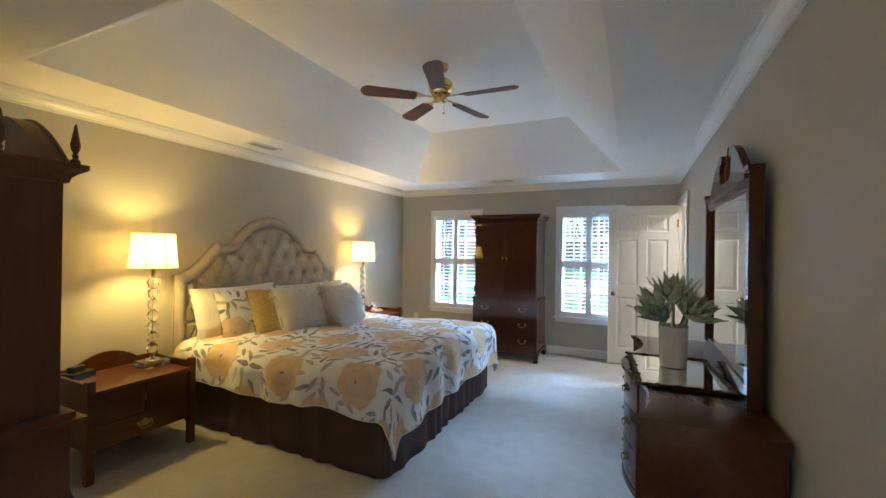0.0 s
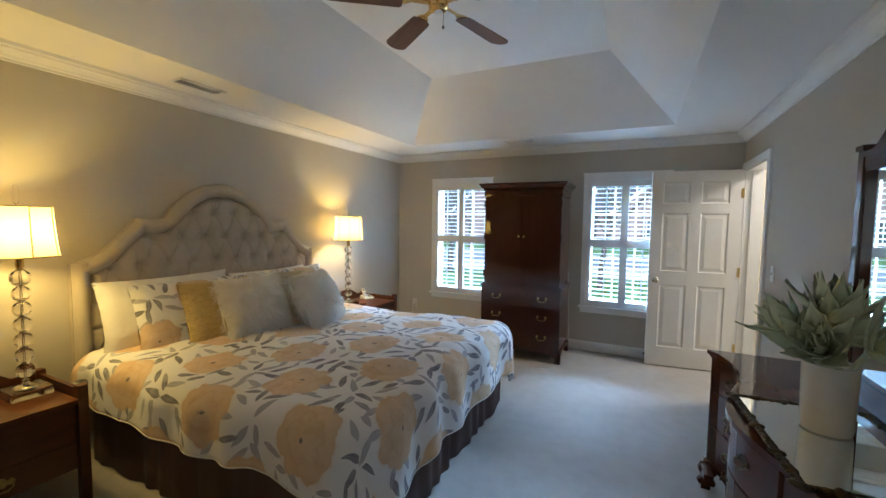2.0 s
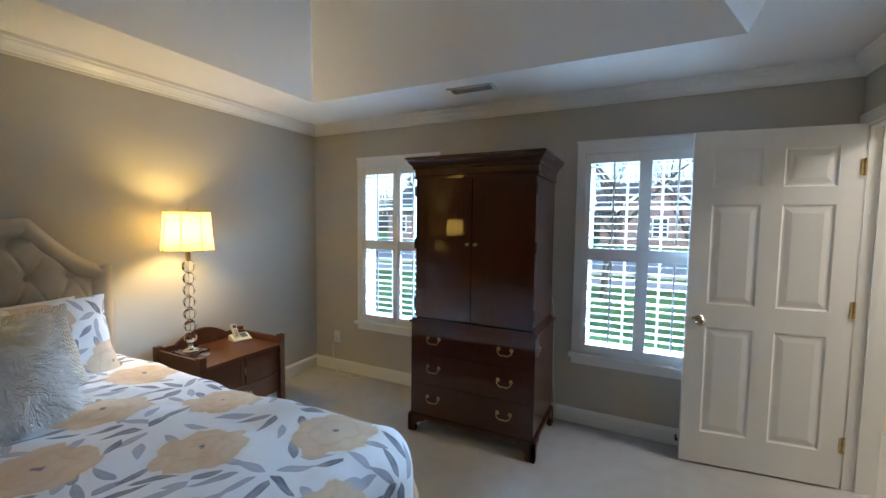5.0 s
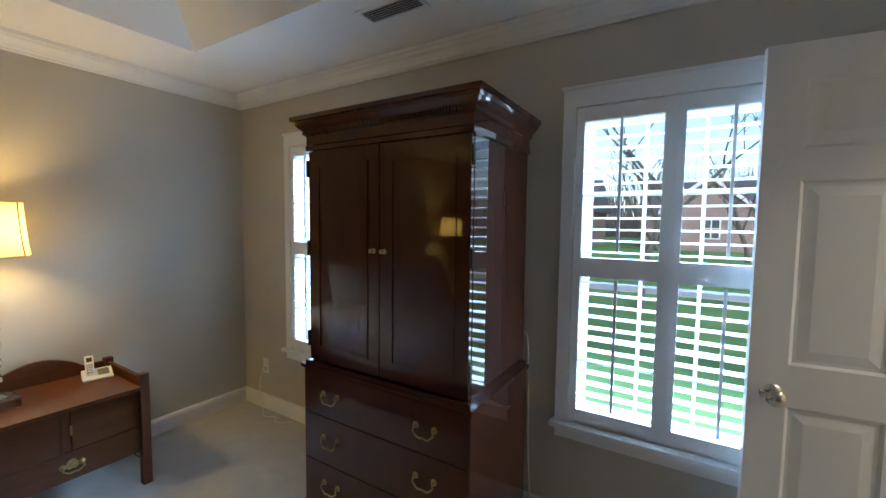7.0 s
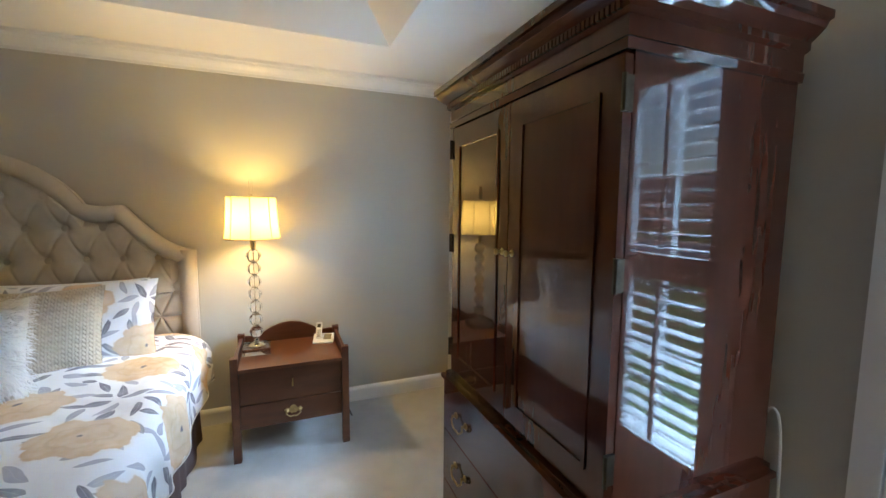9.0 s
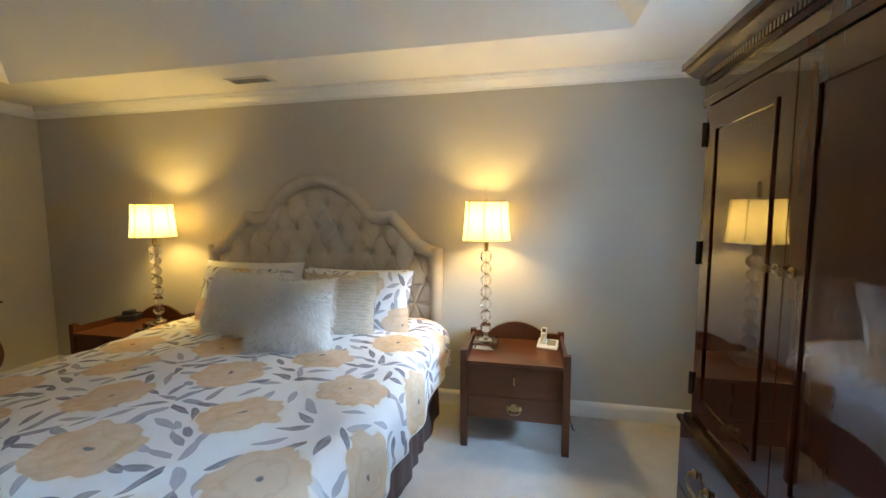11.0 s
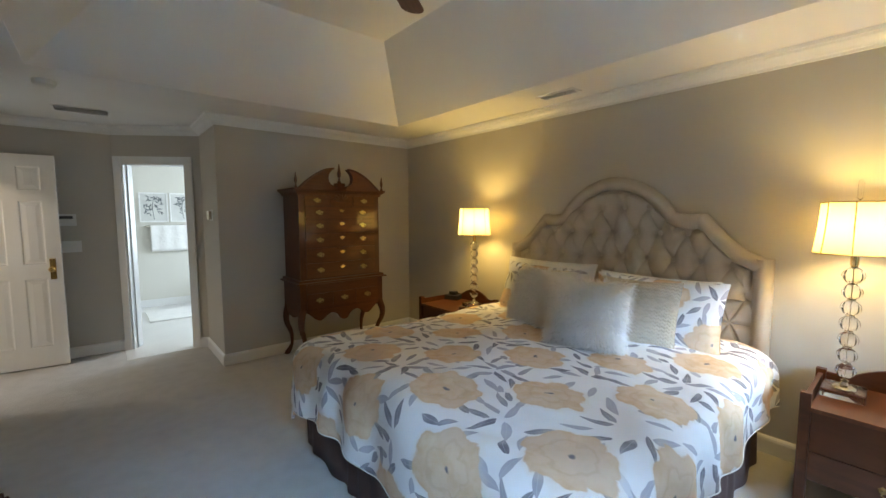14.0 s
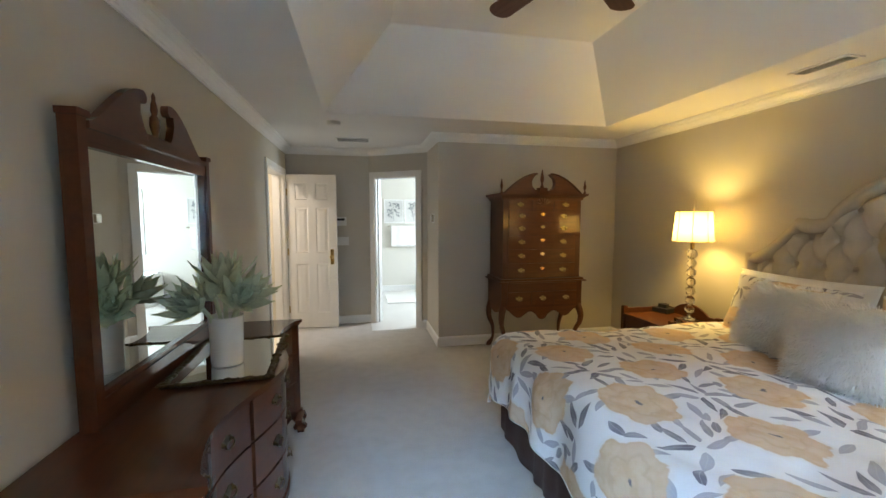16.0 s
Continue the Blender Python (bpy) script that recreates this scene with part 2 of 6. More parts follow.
ROOM = [(XW, YN), (XW, YS), (XR, YS), ANG_A, ANG_B, (XE, YB), (XE, YN)]
bm = bmesh.new()
crown = [(0, 2.322), (0.012, 2.322), (0.014, 2.336), (0.022, 2.340), (0.030, 2.352), (0.046, 2.366), (0.066, 2.376), (0.072, 2.388), (0.082, 2.392), (0.086, ZC - 0.001), (0, ZC - 0.001)]
moulding(bm, ROOM, crown)
tagged(part("crown_moulding", bm, TRIM), "white stepped crown moulding along the ceiling", "moulding", kind="structure")

BASE = [(0, 0.0), (0.016, 0.0), (0.016, 0.085), (0.012, 0.098), (0.006, 0.106), (0.0, 0.112)]


def slant(s, off=0.0):
    v = SL @ Vector((s, off, 0))
    return (v.x, v.y)


for run in ([(XE, DN[0] - 0.062), (XE, DC[1] + 0.062)][::-1], [(XE, YN), (XW, YN), (XW, YS), (XR, YS), ANG_A, slant(BO[0] - 0.07)], [slant(BO[1] + 0.07), ANG_B, (XE, YB), (XE, DC[0] - 0.062)]):
    bm = bmesh.new()
    moulding(bm, run, BASE, closed=False)
    tagged(part("baseboard", bm, TRIM), "white painted baseboard above the carpet", "baseboard", kind="structure")


def casing(name, label, m, u0, u1, h, width=0.062, thick=0.02, jamb=T):
    """Door trim and jamb round an opening that runs along local x, room side towards +y."""
    th = empty(name, m, label=label, category="door frame", kind="structure")
    for n, d in (("jamb", (u0, u0 + 0.018, -jamb - 0.002, 0.002, 0, h)), ("jamb", (u1 - 0.018, u1, -jamb - 0.002, 0.002, 0, h)), ("head_jamb", (u0 + 0.018, u1 - 0.018, -jamb - 0.002, 0.002, h - 0.018, h)),
                 ("casing", (u0 - width, u0 + 0.004, 0, thick, 0, h + width)), ("casing", (u1 - 0.004, u1 + width, 0, thick, 0, h + width)), ("head_casing", (u0 + 0.004, u1 - 0.004, 0, thick - 0.002, h - 0.004, h + width)),
                 ("stop", (u0 + 0.018, u0 + 0.03, -jamb * 0.6, -jamb * 0.35, 0, h - 0.018)), ("stop", (u1 - 0.03, u1 - 0.018, -jamb * 0.6, -jamb * 0.35, 0, h - 0.018))):
        part(n, boxes(d), TRIM, th, bevel=0.004)
    return th


EASTM = Matrix.Translation((XE, 0, 0)) @ Matrix.Rotation(radians(90), 4, "Z")   # local x = world y, local y = -x
casing("door_frame_1", "white painted trim round the hall doorway", EASTM, DN[0], DN[1], DH)
casing("door_frame_2", "white painted trim round the closet doorway", EASTM, DC[0], DC[1], DH)
casing("door_frame_3", "white painted trim round the bathroom doorway", SL, BO[0], BO[1], 2.03, 0.07)


def panel_door(name, label, m, width, knob, height=2.03, hinge_side=-1):
    """A six-panel leaf; local x from the hinge along the leaf, y across its thickness."""
    th = empty(name, m, label=label, category="door", kind="structure")
    bm = bmesh.new()
    t = 0.035
    st, mid = 0.105, 0.10
    pw = (width - 2 * st - mid) / 2
    rows = [(0.20, 0.86), (1.00, 1.60), (1.70, height - 0.11)]
    cols = [(st, st + pw), (st + pw + mid, width - st)]
    xs = [0, cols[0][0], cols[0][1], cols[1][0], cols[1][1], width]
    zs = [0] + [z for r in rows for z in r] + [height]
    for i in range(0, 6, 2):
        box(bm, xs[i], xs[i + 1], -t / 2, t / 2, 0, height)
    for c in cols:
        for j in range(0, len(zs), 2):
            box(bm, c[0], c[1], -t / 2, t / 2, zs[j], zs[j + 1])
    part("leaf", bm, DOORP, th)
    for c in cols:
        for r in rows:
            pb = bmesh.new()
            for s in (1, -1):
                e = [(c[0], r[0]), (c[1], r[0]), (c[1], r[1]), (c[0], r[1])]
                loops = []
                for ins, dep in ((0, 0.0), (0.010, -0.006), (0.020, -0.006), (0.050, -0.0015)):
                    y = s * (t / 2 + dep)
                    loops.append([pb.verts.new((c[0] + ins, y, r[0] + ins)), pb.verts.new((c[1] - ins, y, r[0] + ins)), pb.verts.new((c[1] - ins, y, r[1] - ins)), pb.verts.new((c[0] + ins, y, r[1] - ins))])
                for a, b in zip(loops, loops[1:]):
                    for i in range(4):
                        pb.faces.new((a[i], a[(i + 1) % 4], b[(i + 1) % 4], b[i]))
                pb.faces.new(loops[-1])
            part("panel", pb, DOORP, th)
    for s in (1, -1):
        kb = bmesh.new()
        if knob == "round":
            lathe(kb, [(0.030, 0), (0.032, 0.004), (0.026, 0.010), (0.011, 0.014), (0.011, 0.034), (0.020, 0.040), (0.027, 0.050), (0.027, 0.060), (0.018, 0.070), (0.004, 0.073)])
            k = part("knob", kb, NICKEL, th, "satin nickel round knob", smooth=True)
            k.matrix_local = Matrix.Translation((width - 0.065, s * t / 2, 0.90)) @ Matrix.Rotation(radians(-90 * s), 4, "X")
        else:
            box(kb, -0.022, 0.022, -0.10, 0.10, 0, 0.006)
            lathe(kb, [(0.010, 0.004), (0.010, 0.04), (0.022, 0.046), (0.026, 0.056), (0.020, 0.066), (0.004, 0.07)])
            k = part("knob", kb, BRASS, th, "polished brass knob on a tall plate", smooth=True)
            k.matrix_local = Matrix.Translation((width - 0.065, s * t / 2, 0.95)) @ Matrix.Rotation(radians(-90 * s), 4, "X")
    for z in (0.25, 1.02, 1.80):
        y0, y1 = sorted((hinge_side * (t / 2 + 0.003), hinge_side * t / 2))
        hb = boxes((-0.004, 0.014, y0, y1, z - 0.045, z + 0.045))
        tube(hb, [(-0.004, hinge_side * (t / 2 + 0.004), z - 0.047), (-0.004, hinge_side * (t / 2 + 0.004), z + 0.047)], 0.007, 8)
        part("hinge", hb, HINGE, th, "brass butt hinge")
    return th


a = math.atan2(-0.192 + 0.105, 3.205 - 4.0)
panel_door("door_1", "white six-panel door standing open against the window wall", Matrix.Translation((3.995, -0.105, 0.012)) @ Matrix.Rotation(a, 4, "Z"), 0.795, "round", hinge_side=1)
a = math.atan2(-6.628 + 6.70, 3.368 - 4.0)
panel_door("door_2", "white six-panel closet door standing open", Matrix.Translation((3.995, -6.70, 0.012)) @ Matrix.Rotation(a, 4, "Z"), 0.635, "plate")


# ---- windows with plantation shutters ----
def window(name, x0, x1):
    th = empty(name, Matrix.Translation((0, 0, 0)), label="white window with open plantation shutters and a sash behind", category="window", kind="structure")
    z0, z1 = WZ0, WZ1
    cw = 0.056
    for n, d in (("casing", (x0 - cw, x0, -0.022, 0, z0 - 0.01, z1)), ("casing", (x1, x1 + cw, -0.022, 0, z0 - 0.01, z1)), ("head_casing", (x0 - cw, x1 + cw, -0.024, 0, z1, z1 + 0.078)), ("header_cap", (x0 - cw - 0.008, x1 + cw + 0.008, -0.032, 0, z1 + 0.078, z1 + 0.092)),
                 ("window_sill", (x0 - cw - 0.018, x1 + cw + 0.018, -0.055, 0, z0 - 0.032, z0 - 0.010)), ("apron", (x0 - cw, x1 + cw, -0.018, 0, z0 - 0.088, z0 - 0.032)),
                 ("reveal", (x0 - 0.001, x0 + 0.012, 0, T, z0, z1)), ("reveal", (x1 - 0.012, x1 + 0.001, 0, T, z0, z1)), ("reveal", (x0, x1, 0, T, z1 - 0.012, z1 + 0.001)), ("reveal", (x0, x1, -0.002, T + 0.03, z0 - 0.011, z0 + 0.012))):
        part(n, boxes(d), TRIM, th, bevel=0.004)
    # sashes behind: two, each with muntins
    zm = (z0 + z1) / 2
    for k, (a, b, y) in enumerate(((z0 + 0.012, zm + 0.02, 0.085), (zm - 0.02, z1 - 0.012, 0.115))):
        fr = boxes((x0 + 0.012, x0 + 0.052, y, y + 0.03, a, b), (x1 - 0.052, x1 - 0.012, y, y + 0.03, a, b), (x0 + 0.052, x1 - 0.052, y, y + 0.03, a, a + 0.045), (x0 + 0.052, x1 - 0.052, y, y + 0.03, b - 0.04, b))
        for i in (1, 2):
            x = x0 + 0.052 + (x1 - x0 - 0.104) * i / 3
            box(fr, x - 0.007, x + 0.007, y + 0.006, y + 0.024, a + 0.045, b - 0.04)
        z = (a + b) / 2
        box(fr, x0 + 0.052, x1 - 0.052, y + 0.007, y + 0.023, z - 0.009, z + 0.009)
        part("window_frame", fr, TRIM, th)
        g = part("pane", boxes((x0 + 0.05, x1 - 0.05, y + 0.013, y + 0.017, a + 0.04, b - 0.035)), GLASS, th)
        g.visible_shadow = False
    # two hinged shutter panels
    w = (x1 - x0) / 2
    for s in (0, 1):
        a, b = x0 + 0.004 + s * w, x0 + w - 0.004 + s * w
        if s:
            b = x1 - 0.004
        sw = 0.034
        za, zb = z0 + 0.010, z1 - 0.006
        mr = (1.228, 1.315)
        fr = boxes((a, a + sw, -0.016, 0.016, za, zb), (b - sw, b, -0.016, 0.016, za, zb), (a + sw, b - sw, -0.015, 0.015, za, za + 0.052), (a + sw, b - sw, -0.015, 0.015, zb - 0.060, zb), (a + sw, b - sw, -0.015, 0.015, *mr))
        sh = part("shutter", fr, TRIM, th, "white louvred shutter panel", bevel=0.003)
        for lo, hi in ((za + 0.052, mr[0]), (mr[1], zb - 0.060)):
            n = round((hi - lo) / 0.0505)
            for i in range(n):
                z = lo + (i + 0.5) * (hi - lo) / n
                lb = bmesh.new()
                pr = []
                for q in range(12):
                    t = 2 * math.pi * q / 12
                    pr.append((0.0310 * math.cos(t), 0.0042 * math.sin(t)))
                tl = radians(-1)
                prism(lb, [(u * math.cos(tl) - v * math.sin(tl), z + u * math.sin(tl) + v * math.cos(tl)) for u, v in pr], a + sw + 0.001, b - sw - 0.001, "x")
                part("louvre", lb, TRIM, sh)
            xr = (a + b) / 2
            part("tilt_rod", boxes((xr - 0.006, xr + 0.006, -0.046, -0.034, lo + 0.03, hi - 0.005)), TRIM, sh, bevel=0.002)
        if s == 0:
            part("astragal", boxes((b - 0.010, b + 0.018, -0.024, -0.0165, za, zb)), TRIM, sh)
        for z in (z0 + 0.2, z1 - 0.2):
            xx = x0 - 0.004 if s == 0 else x1 + 0.004
            part("hinge", boxes((xx - 0.012, xx + 0.012, -0.027, -0.015, z - 0.03, z + 0.03)), TRIM, sh)
    return th


window("window_1", *W1)
window("window_2", *W2)

# ---- rooms beyond ----
def shell(name, label, category, x0, x1, y0, y1, h, material, skip=()):
    """Plain closing walls and ceiling of a room beyond a doorway."""
    d = {"w": (x0 - 0.1, x0, y0, y1, 0, h), "e": (x1, x1 + 0.1, y0, y1, 0, h), "s": (x0 - 0.1, x1 + 0.1, y0 - 0.1, y0, 0, h), "n": (x0 - 0.1, x1 + 0.1, y1, y1 + 0.1, 0, h)}
    for k, v in d.items():
        if k not in skip:
            wall("wall_" + name, label, v, material=material)
    tagged(part("ceiling_" + name, boxes((x0 - 0.1, x1 + 0.1, y0 - 0.1, y1 + 0.1, h, h + 0.1)), CEIL), "plain white ceiling", "ceiling", kind="structure")


shell("hall", "cream painted hall wall", "wall", XE + T, 5.6, -1.9, 0.9, 2.44, HALLWALL, skip=("w",))
wall("wall_hall", "cream painted hall wall", (XE + T - 0.01, XE + T + 0.09, YN + T, 0.9, 0, 2.44), material=HALLWALL)
tagged(part("floor_hall", boxes((XE + T, 5.6, -1.9, 0.9, -0.12, 0)), CARPET), "pale carpet in the hall", "carpet", kind="structure")
tagged(part("baseboard", boxes((5.584, 5.6, -1.9, 0.9, 0, 0.11)), TRIM), "white painted baseboard in the hall", "baseboard", kind="structure")
lamp_light("hall_light", "AREA", look((4.9, -0.4, 2.40), (4.9, -0.4, 0)), 12, (1.0, 0.93, 0.80), 0.4)
shell("closet", "white painted closet wall", "wall", XE + T, 5.3, -7.0, -5.3, 2.44, HALLWALL, skip=("w",))
tagged(part("floor_closet", boxes((XE + T, 5.3, -7.0, -5.3, -0.12, 0)), CARPET), "pale carpet in the closet", "carpet", kind="structure")
lamp_light("closet_light", "AREA", look((4.8, -6.1, 2.40), (4.8, -6.1, 0)), 6, (1.0, 0.88, 0.72), 0.3)
BX0 = 0.2
# the west wall's opening is invented and unseen, cut for the fill lamp
wall("wall_bath", "pale cream bathroom wall", (BX0 - 0.1, BX0, -7.2, -6.1, 0, 2.44), (BX0 - 0.1, BX0, -9.15, -8.4, 0, 2.44), (BX0 - 0.1, BX0, -8.4, -7.2, 0, 0.8), (BX0 - 0.1, BX0, -8.4, -7.2, 2.1, 2.44), material=BATHWALL)
wall("wall_bath", "pale cream bathroom wall", (3.4, 3.5, -9.25, YB - T, 0, 2.44), material=BATHWALL)
BWX, BWZ = (0.42, 1.04), (0.86, 1.90)
wall("wall_bath", "pale cream bathroom wall with a shuttered window", (BX0 - 0.1, BWX[0], -9.25, -9.15, 0, 2.44), (BWX[1], 3.4, -9.25, -9.15, 0, 2.44), (*BWX, -9.25, -9.15, 0, BWZ[0]), (*BWX, -9.25, -9.15, BWZ[1], 2.44), material=BATHWALL)
wall("wall_bath", "pale cream bathroom wall", (BX0 - 0.1, XR - T, -6.1, -6.0, 0, 2.44), material=BATHWALL)
tagged(part("ceiling_bath", boxes((BX0 - 0.1, XR - T, -9.25, -6.0, 2.44, 2.5), (XR - T, 3.5, -9.25, YB - T - 0.4, 2.44, 2.5), (XR - T, 3.5, YB - T - 0.4, -6.2, 2.44, 2.5)), CEIL), "plain white bathroom ceiling", "ceiling", kind="structure")
tagged(part("floor_bath", boxes((BX0, 3.4, -9.15, YB - T, -0.12, 0.002), (BX0, XR - T, YB - T, -6.1, -0.12, 0.002), (XR - T, ANG_B[0], YB - T, ANG_A[1] - 0.05, -0.11, 0.0025)), TILE), "pale tiled bathroom floor", "tile floor", kind="structure")
# added lamp in that unseen opening, only to brighten the bathroom
lamp_light("bath_fill", "AREA", look((BX0 - 0.05, -7.8, 1.45), (3.0, -8.0, 1.2)), 25, (0.74, 0.89, 1.0), 1.15, 1.25)
tagged(part("baseboard", boxes((BX0, 3.4, -9.15, -9.134, 0.002, 0.12)), TRIM), "white painted baseboard in the bathroom", "baseboard", kind="structure")
bw = empty("window_3", label="white bathroom window with louvred shutters", category="window", kind="structure")
for d in ((BWX[0] - 0.07, BWX[0], -9.15, -9.13, BWZ[0], BWZ[1]), (BWX[1], BWX[1] + 0.07, -9.15, -9.13, BWZ[0], BWZ[1]), (BWX[0] - 0.07, BWX[1] + 0.07, -9.15, -9.128, BWZ[1], BWZ[1] + 0.07), (BWX[0] - 0.08, BWX[1] + 0.08, -9.15, -9.11, BWZ[0] - 0.03, BWZ[0])):
    part("casing", boxes(d), TRIM, bw, bevel=0.003)
for z0, z1 in ((BWZ[0], 1.36), (1.38, BWZ[1])):
    fr = boxes((BWX[0], BWX[0] + 0.05, -9.18, -9.15, z0, z1), (BWX[1] - 0.05, BWX[1], -9.18, -9.15, z0, z1), (BWX[0] + 0.05, BWX[1] - 0.05, -9.18, -9.15, z0, z0 + 0.06), (BWX[0] + 0.05, BWX[1] - 0.05, -9.18, -9.15, z1 - 0.06, z1))
    sh = part("shutter", fr, TRIM, bw)
    for i in range(9):
        z = z0 + 0.06 + (i + 0.5) * (z1 - z0 - 0.12) / 9
        lb = boxes((BWX[0] + 0.05, BWX[1] - 0.05, -0.028, 0.028, -0.004, 0.004))
        lo = part("louvre", lb, TRIM, sh)
        lo.matrix_local = Matrix.Translation((0, -9.165, z)) @ Matrix.Rotation(radians(12), 4, "X")

# ---- armoire ----
DARKBR = mat("dark_bronze", (0.05, 0.038, 0.026), 0.45, 1.0, vary=0.3, scale=50)
def bracket_foot(bm, x, y, sx, sy, h=0.115, w=0.13, t=0.03):
    """Two ogee brackets meeting at a corner; sx, sy point inwards."""
    prof = [(0, 0), (0.058, 0), (0.062, 0.02), (0.055, 0.04), (0.068, 0.062), (0.095, 0.075), (w, 0.088), (w, h), (0, h)]
    prism(bm, [(x + sx * u, z) for u, z in prof], y, y + sy * t, "y")
    prism(bm, [(y + sy * u, z) for u, z in prof], x, x + sx * t, "x")


def bail_pull(parent, m, w=0.085, drop=0.035, material=AGED, label="brass bail handle"):
    """Two rosettes and a swan-neck bail; local x along the drawer, y out of its face."""
    bm = bmesh.new()
    for s in (-1, 1):
        pts = [(0.012, 0.0), (0.014, 0.003), (0.009, 0.006), (0.005, 0.010), (0.006, 0.018), (0.001, 0.020)]
        k = len(bm.verts)
        lathe(bm, pts, 0, 0, 10)
        bm.verts.ensure_lookup_table()
        for v in bm.verts[k:]:
            v.co = Vector((s * w / 2 + v.co.x, v.co.z, v.co.y))
    c = [(-w / 2, 0.016, 0), (-w / 2 - 0.004, 0.019, -drop * 0.45), (-w / 2 + 0.012, 0.021, -drop * 0.85), (-w / 4, 0.021, -drop), (0, 0.022, -drop * 0.9), (w / 4, 0.021, -drop), (w / 2 - 0.012, 0.021, -drop * 0.85), (w / 2 + 0.004, 0.019, -drop * 0.45), (w / 2, 0.016, 0)]
    tube(bm, c, 0.0036, 8)
    ob = part("handle", bm, material, parent, label, smooth=True)
    ob.matrix_local = m
    return ob


FRONT_N = Matrix.Rotation(radians(180), 4, "Z")      # a face looking towards -y
FRONT_E = Matrix.Rotation(radians(-90), 4, "Z")      # a face looking towards +x
FRONT_W = Matrix.Rotation(radians(90), 4, "Z")       # a face looking towards -x


def frame_moulding(bm, x0, x1, z0, z1, y, r=0.006, w=0.016):
    """A raised bead rectangle on a face at y that looks to -y."""
    for a in ((x0, x1, z0, z0 + w), (x0, x1, z1 - w, z1), (x0, x0 + w, z0 + w, z1 - w), (x1 - w, x1, z0 + w, z1 - w)):
        box(bm, a[0], a[1], y - r, y, a[2], a[3])


def armoire():
    th = empty("armoire", Matrix.Translation((1.945, -0.09, 0)), label="tall dark mahogany armoire with two doors over three drawers", category="armoire")
    # local: x across, y from 0 at the back to -0.57 at the front
    part("lower_case", boxes((-0.44, 0.44, -0.565, 0, 0.115, 0.785)), MAHOG, th, bevel=0.004)
    bm = boxes((-0.452, 0.452, -0.578, 0, 0.098, 0.128))
    part("base_moulding", bm, MAHOG, th, bevel=0.008)
    for sx in (-1, 1):
        for y, sy in ((-0.582, 1), (-0.004, -1)):
            fb = bmesh.new()
            bracket_foot(fb, sx * 0.456, y, -sx, sy)
            part("foot", fb, MAHOG, th)
    part("waist_moulding", boxes((-0.452, 0.452, -0.578, 0, 0.785, 0.800), (-0.436, 0.436, -0.562, 0, 0.800, 0.815)), MAHOG, th, bevel=0.005)
    part("upper_case", boxes((-0.42, 0.42, -0.525, 0, 0.815, 1.80)), MAHOG, th, bevel=0.003)
    bm = bmesh.new()
    prof = [(0, 1.78), (0.010, 1.78), (0.012, 1.80), (0.008, 1.805), (0.008, 1.845), (0.020, 1.852), (0.020, 1.868), (0.032, 1.878), (0.046, 1.892), (0.052, 1.905), (0.060, 1.908), (0.060, 1.926), (0, 1.926)]
    moulding(bm, [(-0.42, 0.0), (-0.42, -0.545), (0.42, -0.545), (0.42, 0.0)][::-1], prof, closed=False)
    box(bm, -0.419, 0.419, -0.544, 0, 1.79, 1.922)
    part("cornice", bm, MAHOG, th)
    for i in range(62):
        x = -0.425 + 0.85 * (i + 0.5) / 62
        part("dentil", boxes((x - 0.0042, x + 0.0042, -0.573, -0.560, 1.851, 1.868)), MAHOG, th)
    for s in (-1, 1):
        x0, x1 = (-0.418, -0.002) if s < 0 else (0.002, 0.418)
        db = boxes((x0, x1, -0.548, -0.5255, 0.822, 1.776))
        d = part("door", db, MAHOG, th, bevel=0.003)
        fm = bmesh.new()
        frame_moulding(fm, x0 + 0.058, x1 - 0.058, 0.885, 1.715, -0.548, 0.005, 0.012)
        part("panel_bead", fm, MAHOG, d, bevel=0.002)
        kb = bmesh.new()
        lathe(kb, [(0.010, 0), (0.011, 0.003), (0.004, 0.006), (0.004, 0.014), (0.009, 0.019), (0.010, 0.024), (0.003, 0.028)], segs=12)
        k = part("knob", kb, AGED, d, "small brass knob", smooth=True)
        k.matrix_local = Matrix.Translation((s * 0.028, -0.548, 1.345)) @ Matrix.Rotation(radians(90), 4, "X")
        for z in (0.92, 1.34, 1.70):
            xx = s * 0.424
            hb = boxes((min(xx, xx - s * 0.006), max(xx, xx - s * 0.006), -0.552, -0.528, z - 0.035, z + 0.035))
            tube(hb, [(s * 0.424, -0.552, z - 0.036), (s * 0.424, -0.552, z + 0.036)], 0.006, 8)
            part("hinge", hb, DARKBR, d, "dark brass hinge")
    for z0, z1, zh in ((0.135, 0.355, 0.272), (0.361, 0.575, 0.486), (0.581, 0.780, 0.688)):
        d = part("drawer", boxes((-0.428, 0.428, -0.574, -0.5655, z0, z1)), MAHOG, th, bevel=0.003)
        for x in (-0.258, 0.252):
            bail_pull(d, Matrix.Translation((x, -0.574, zh)) @ FRONT_N, 0.085, 0.036)
    return th


armoire()


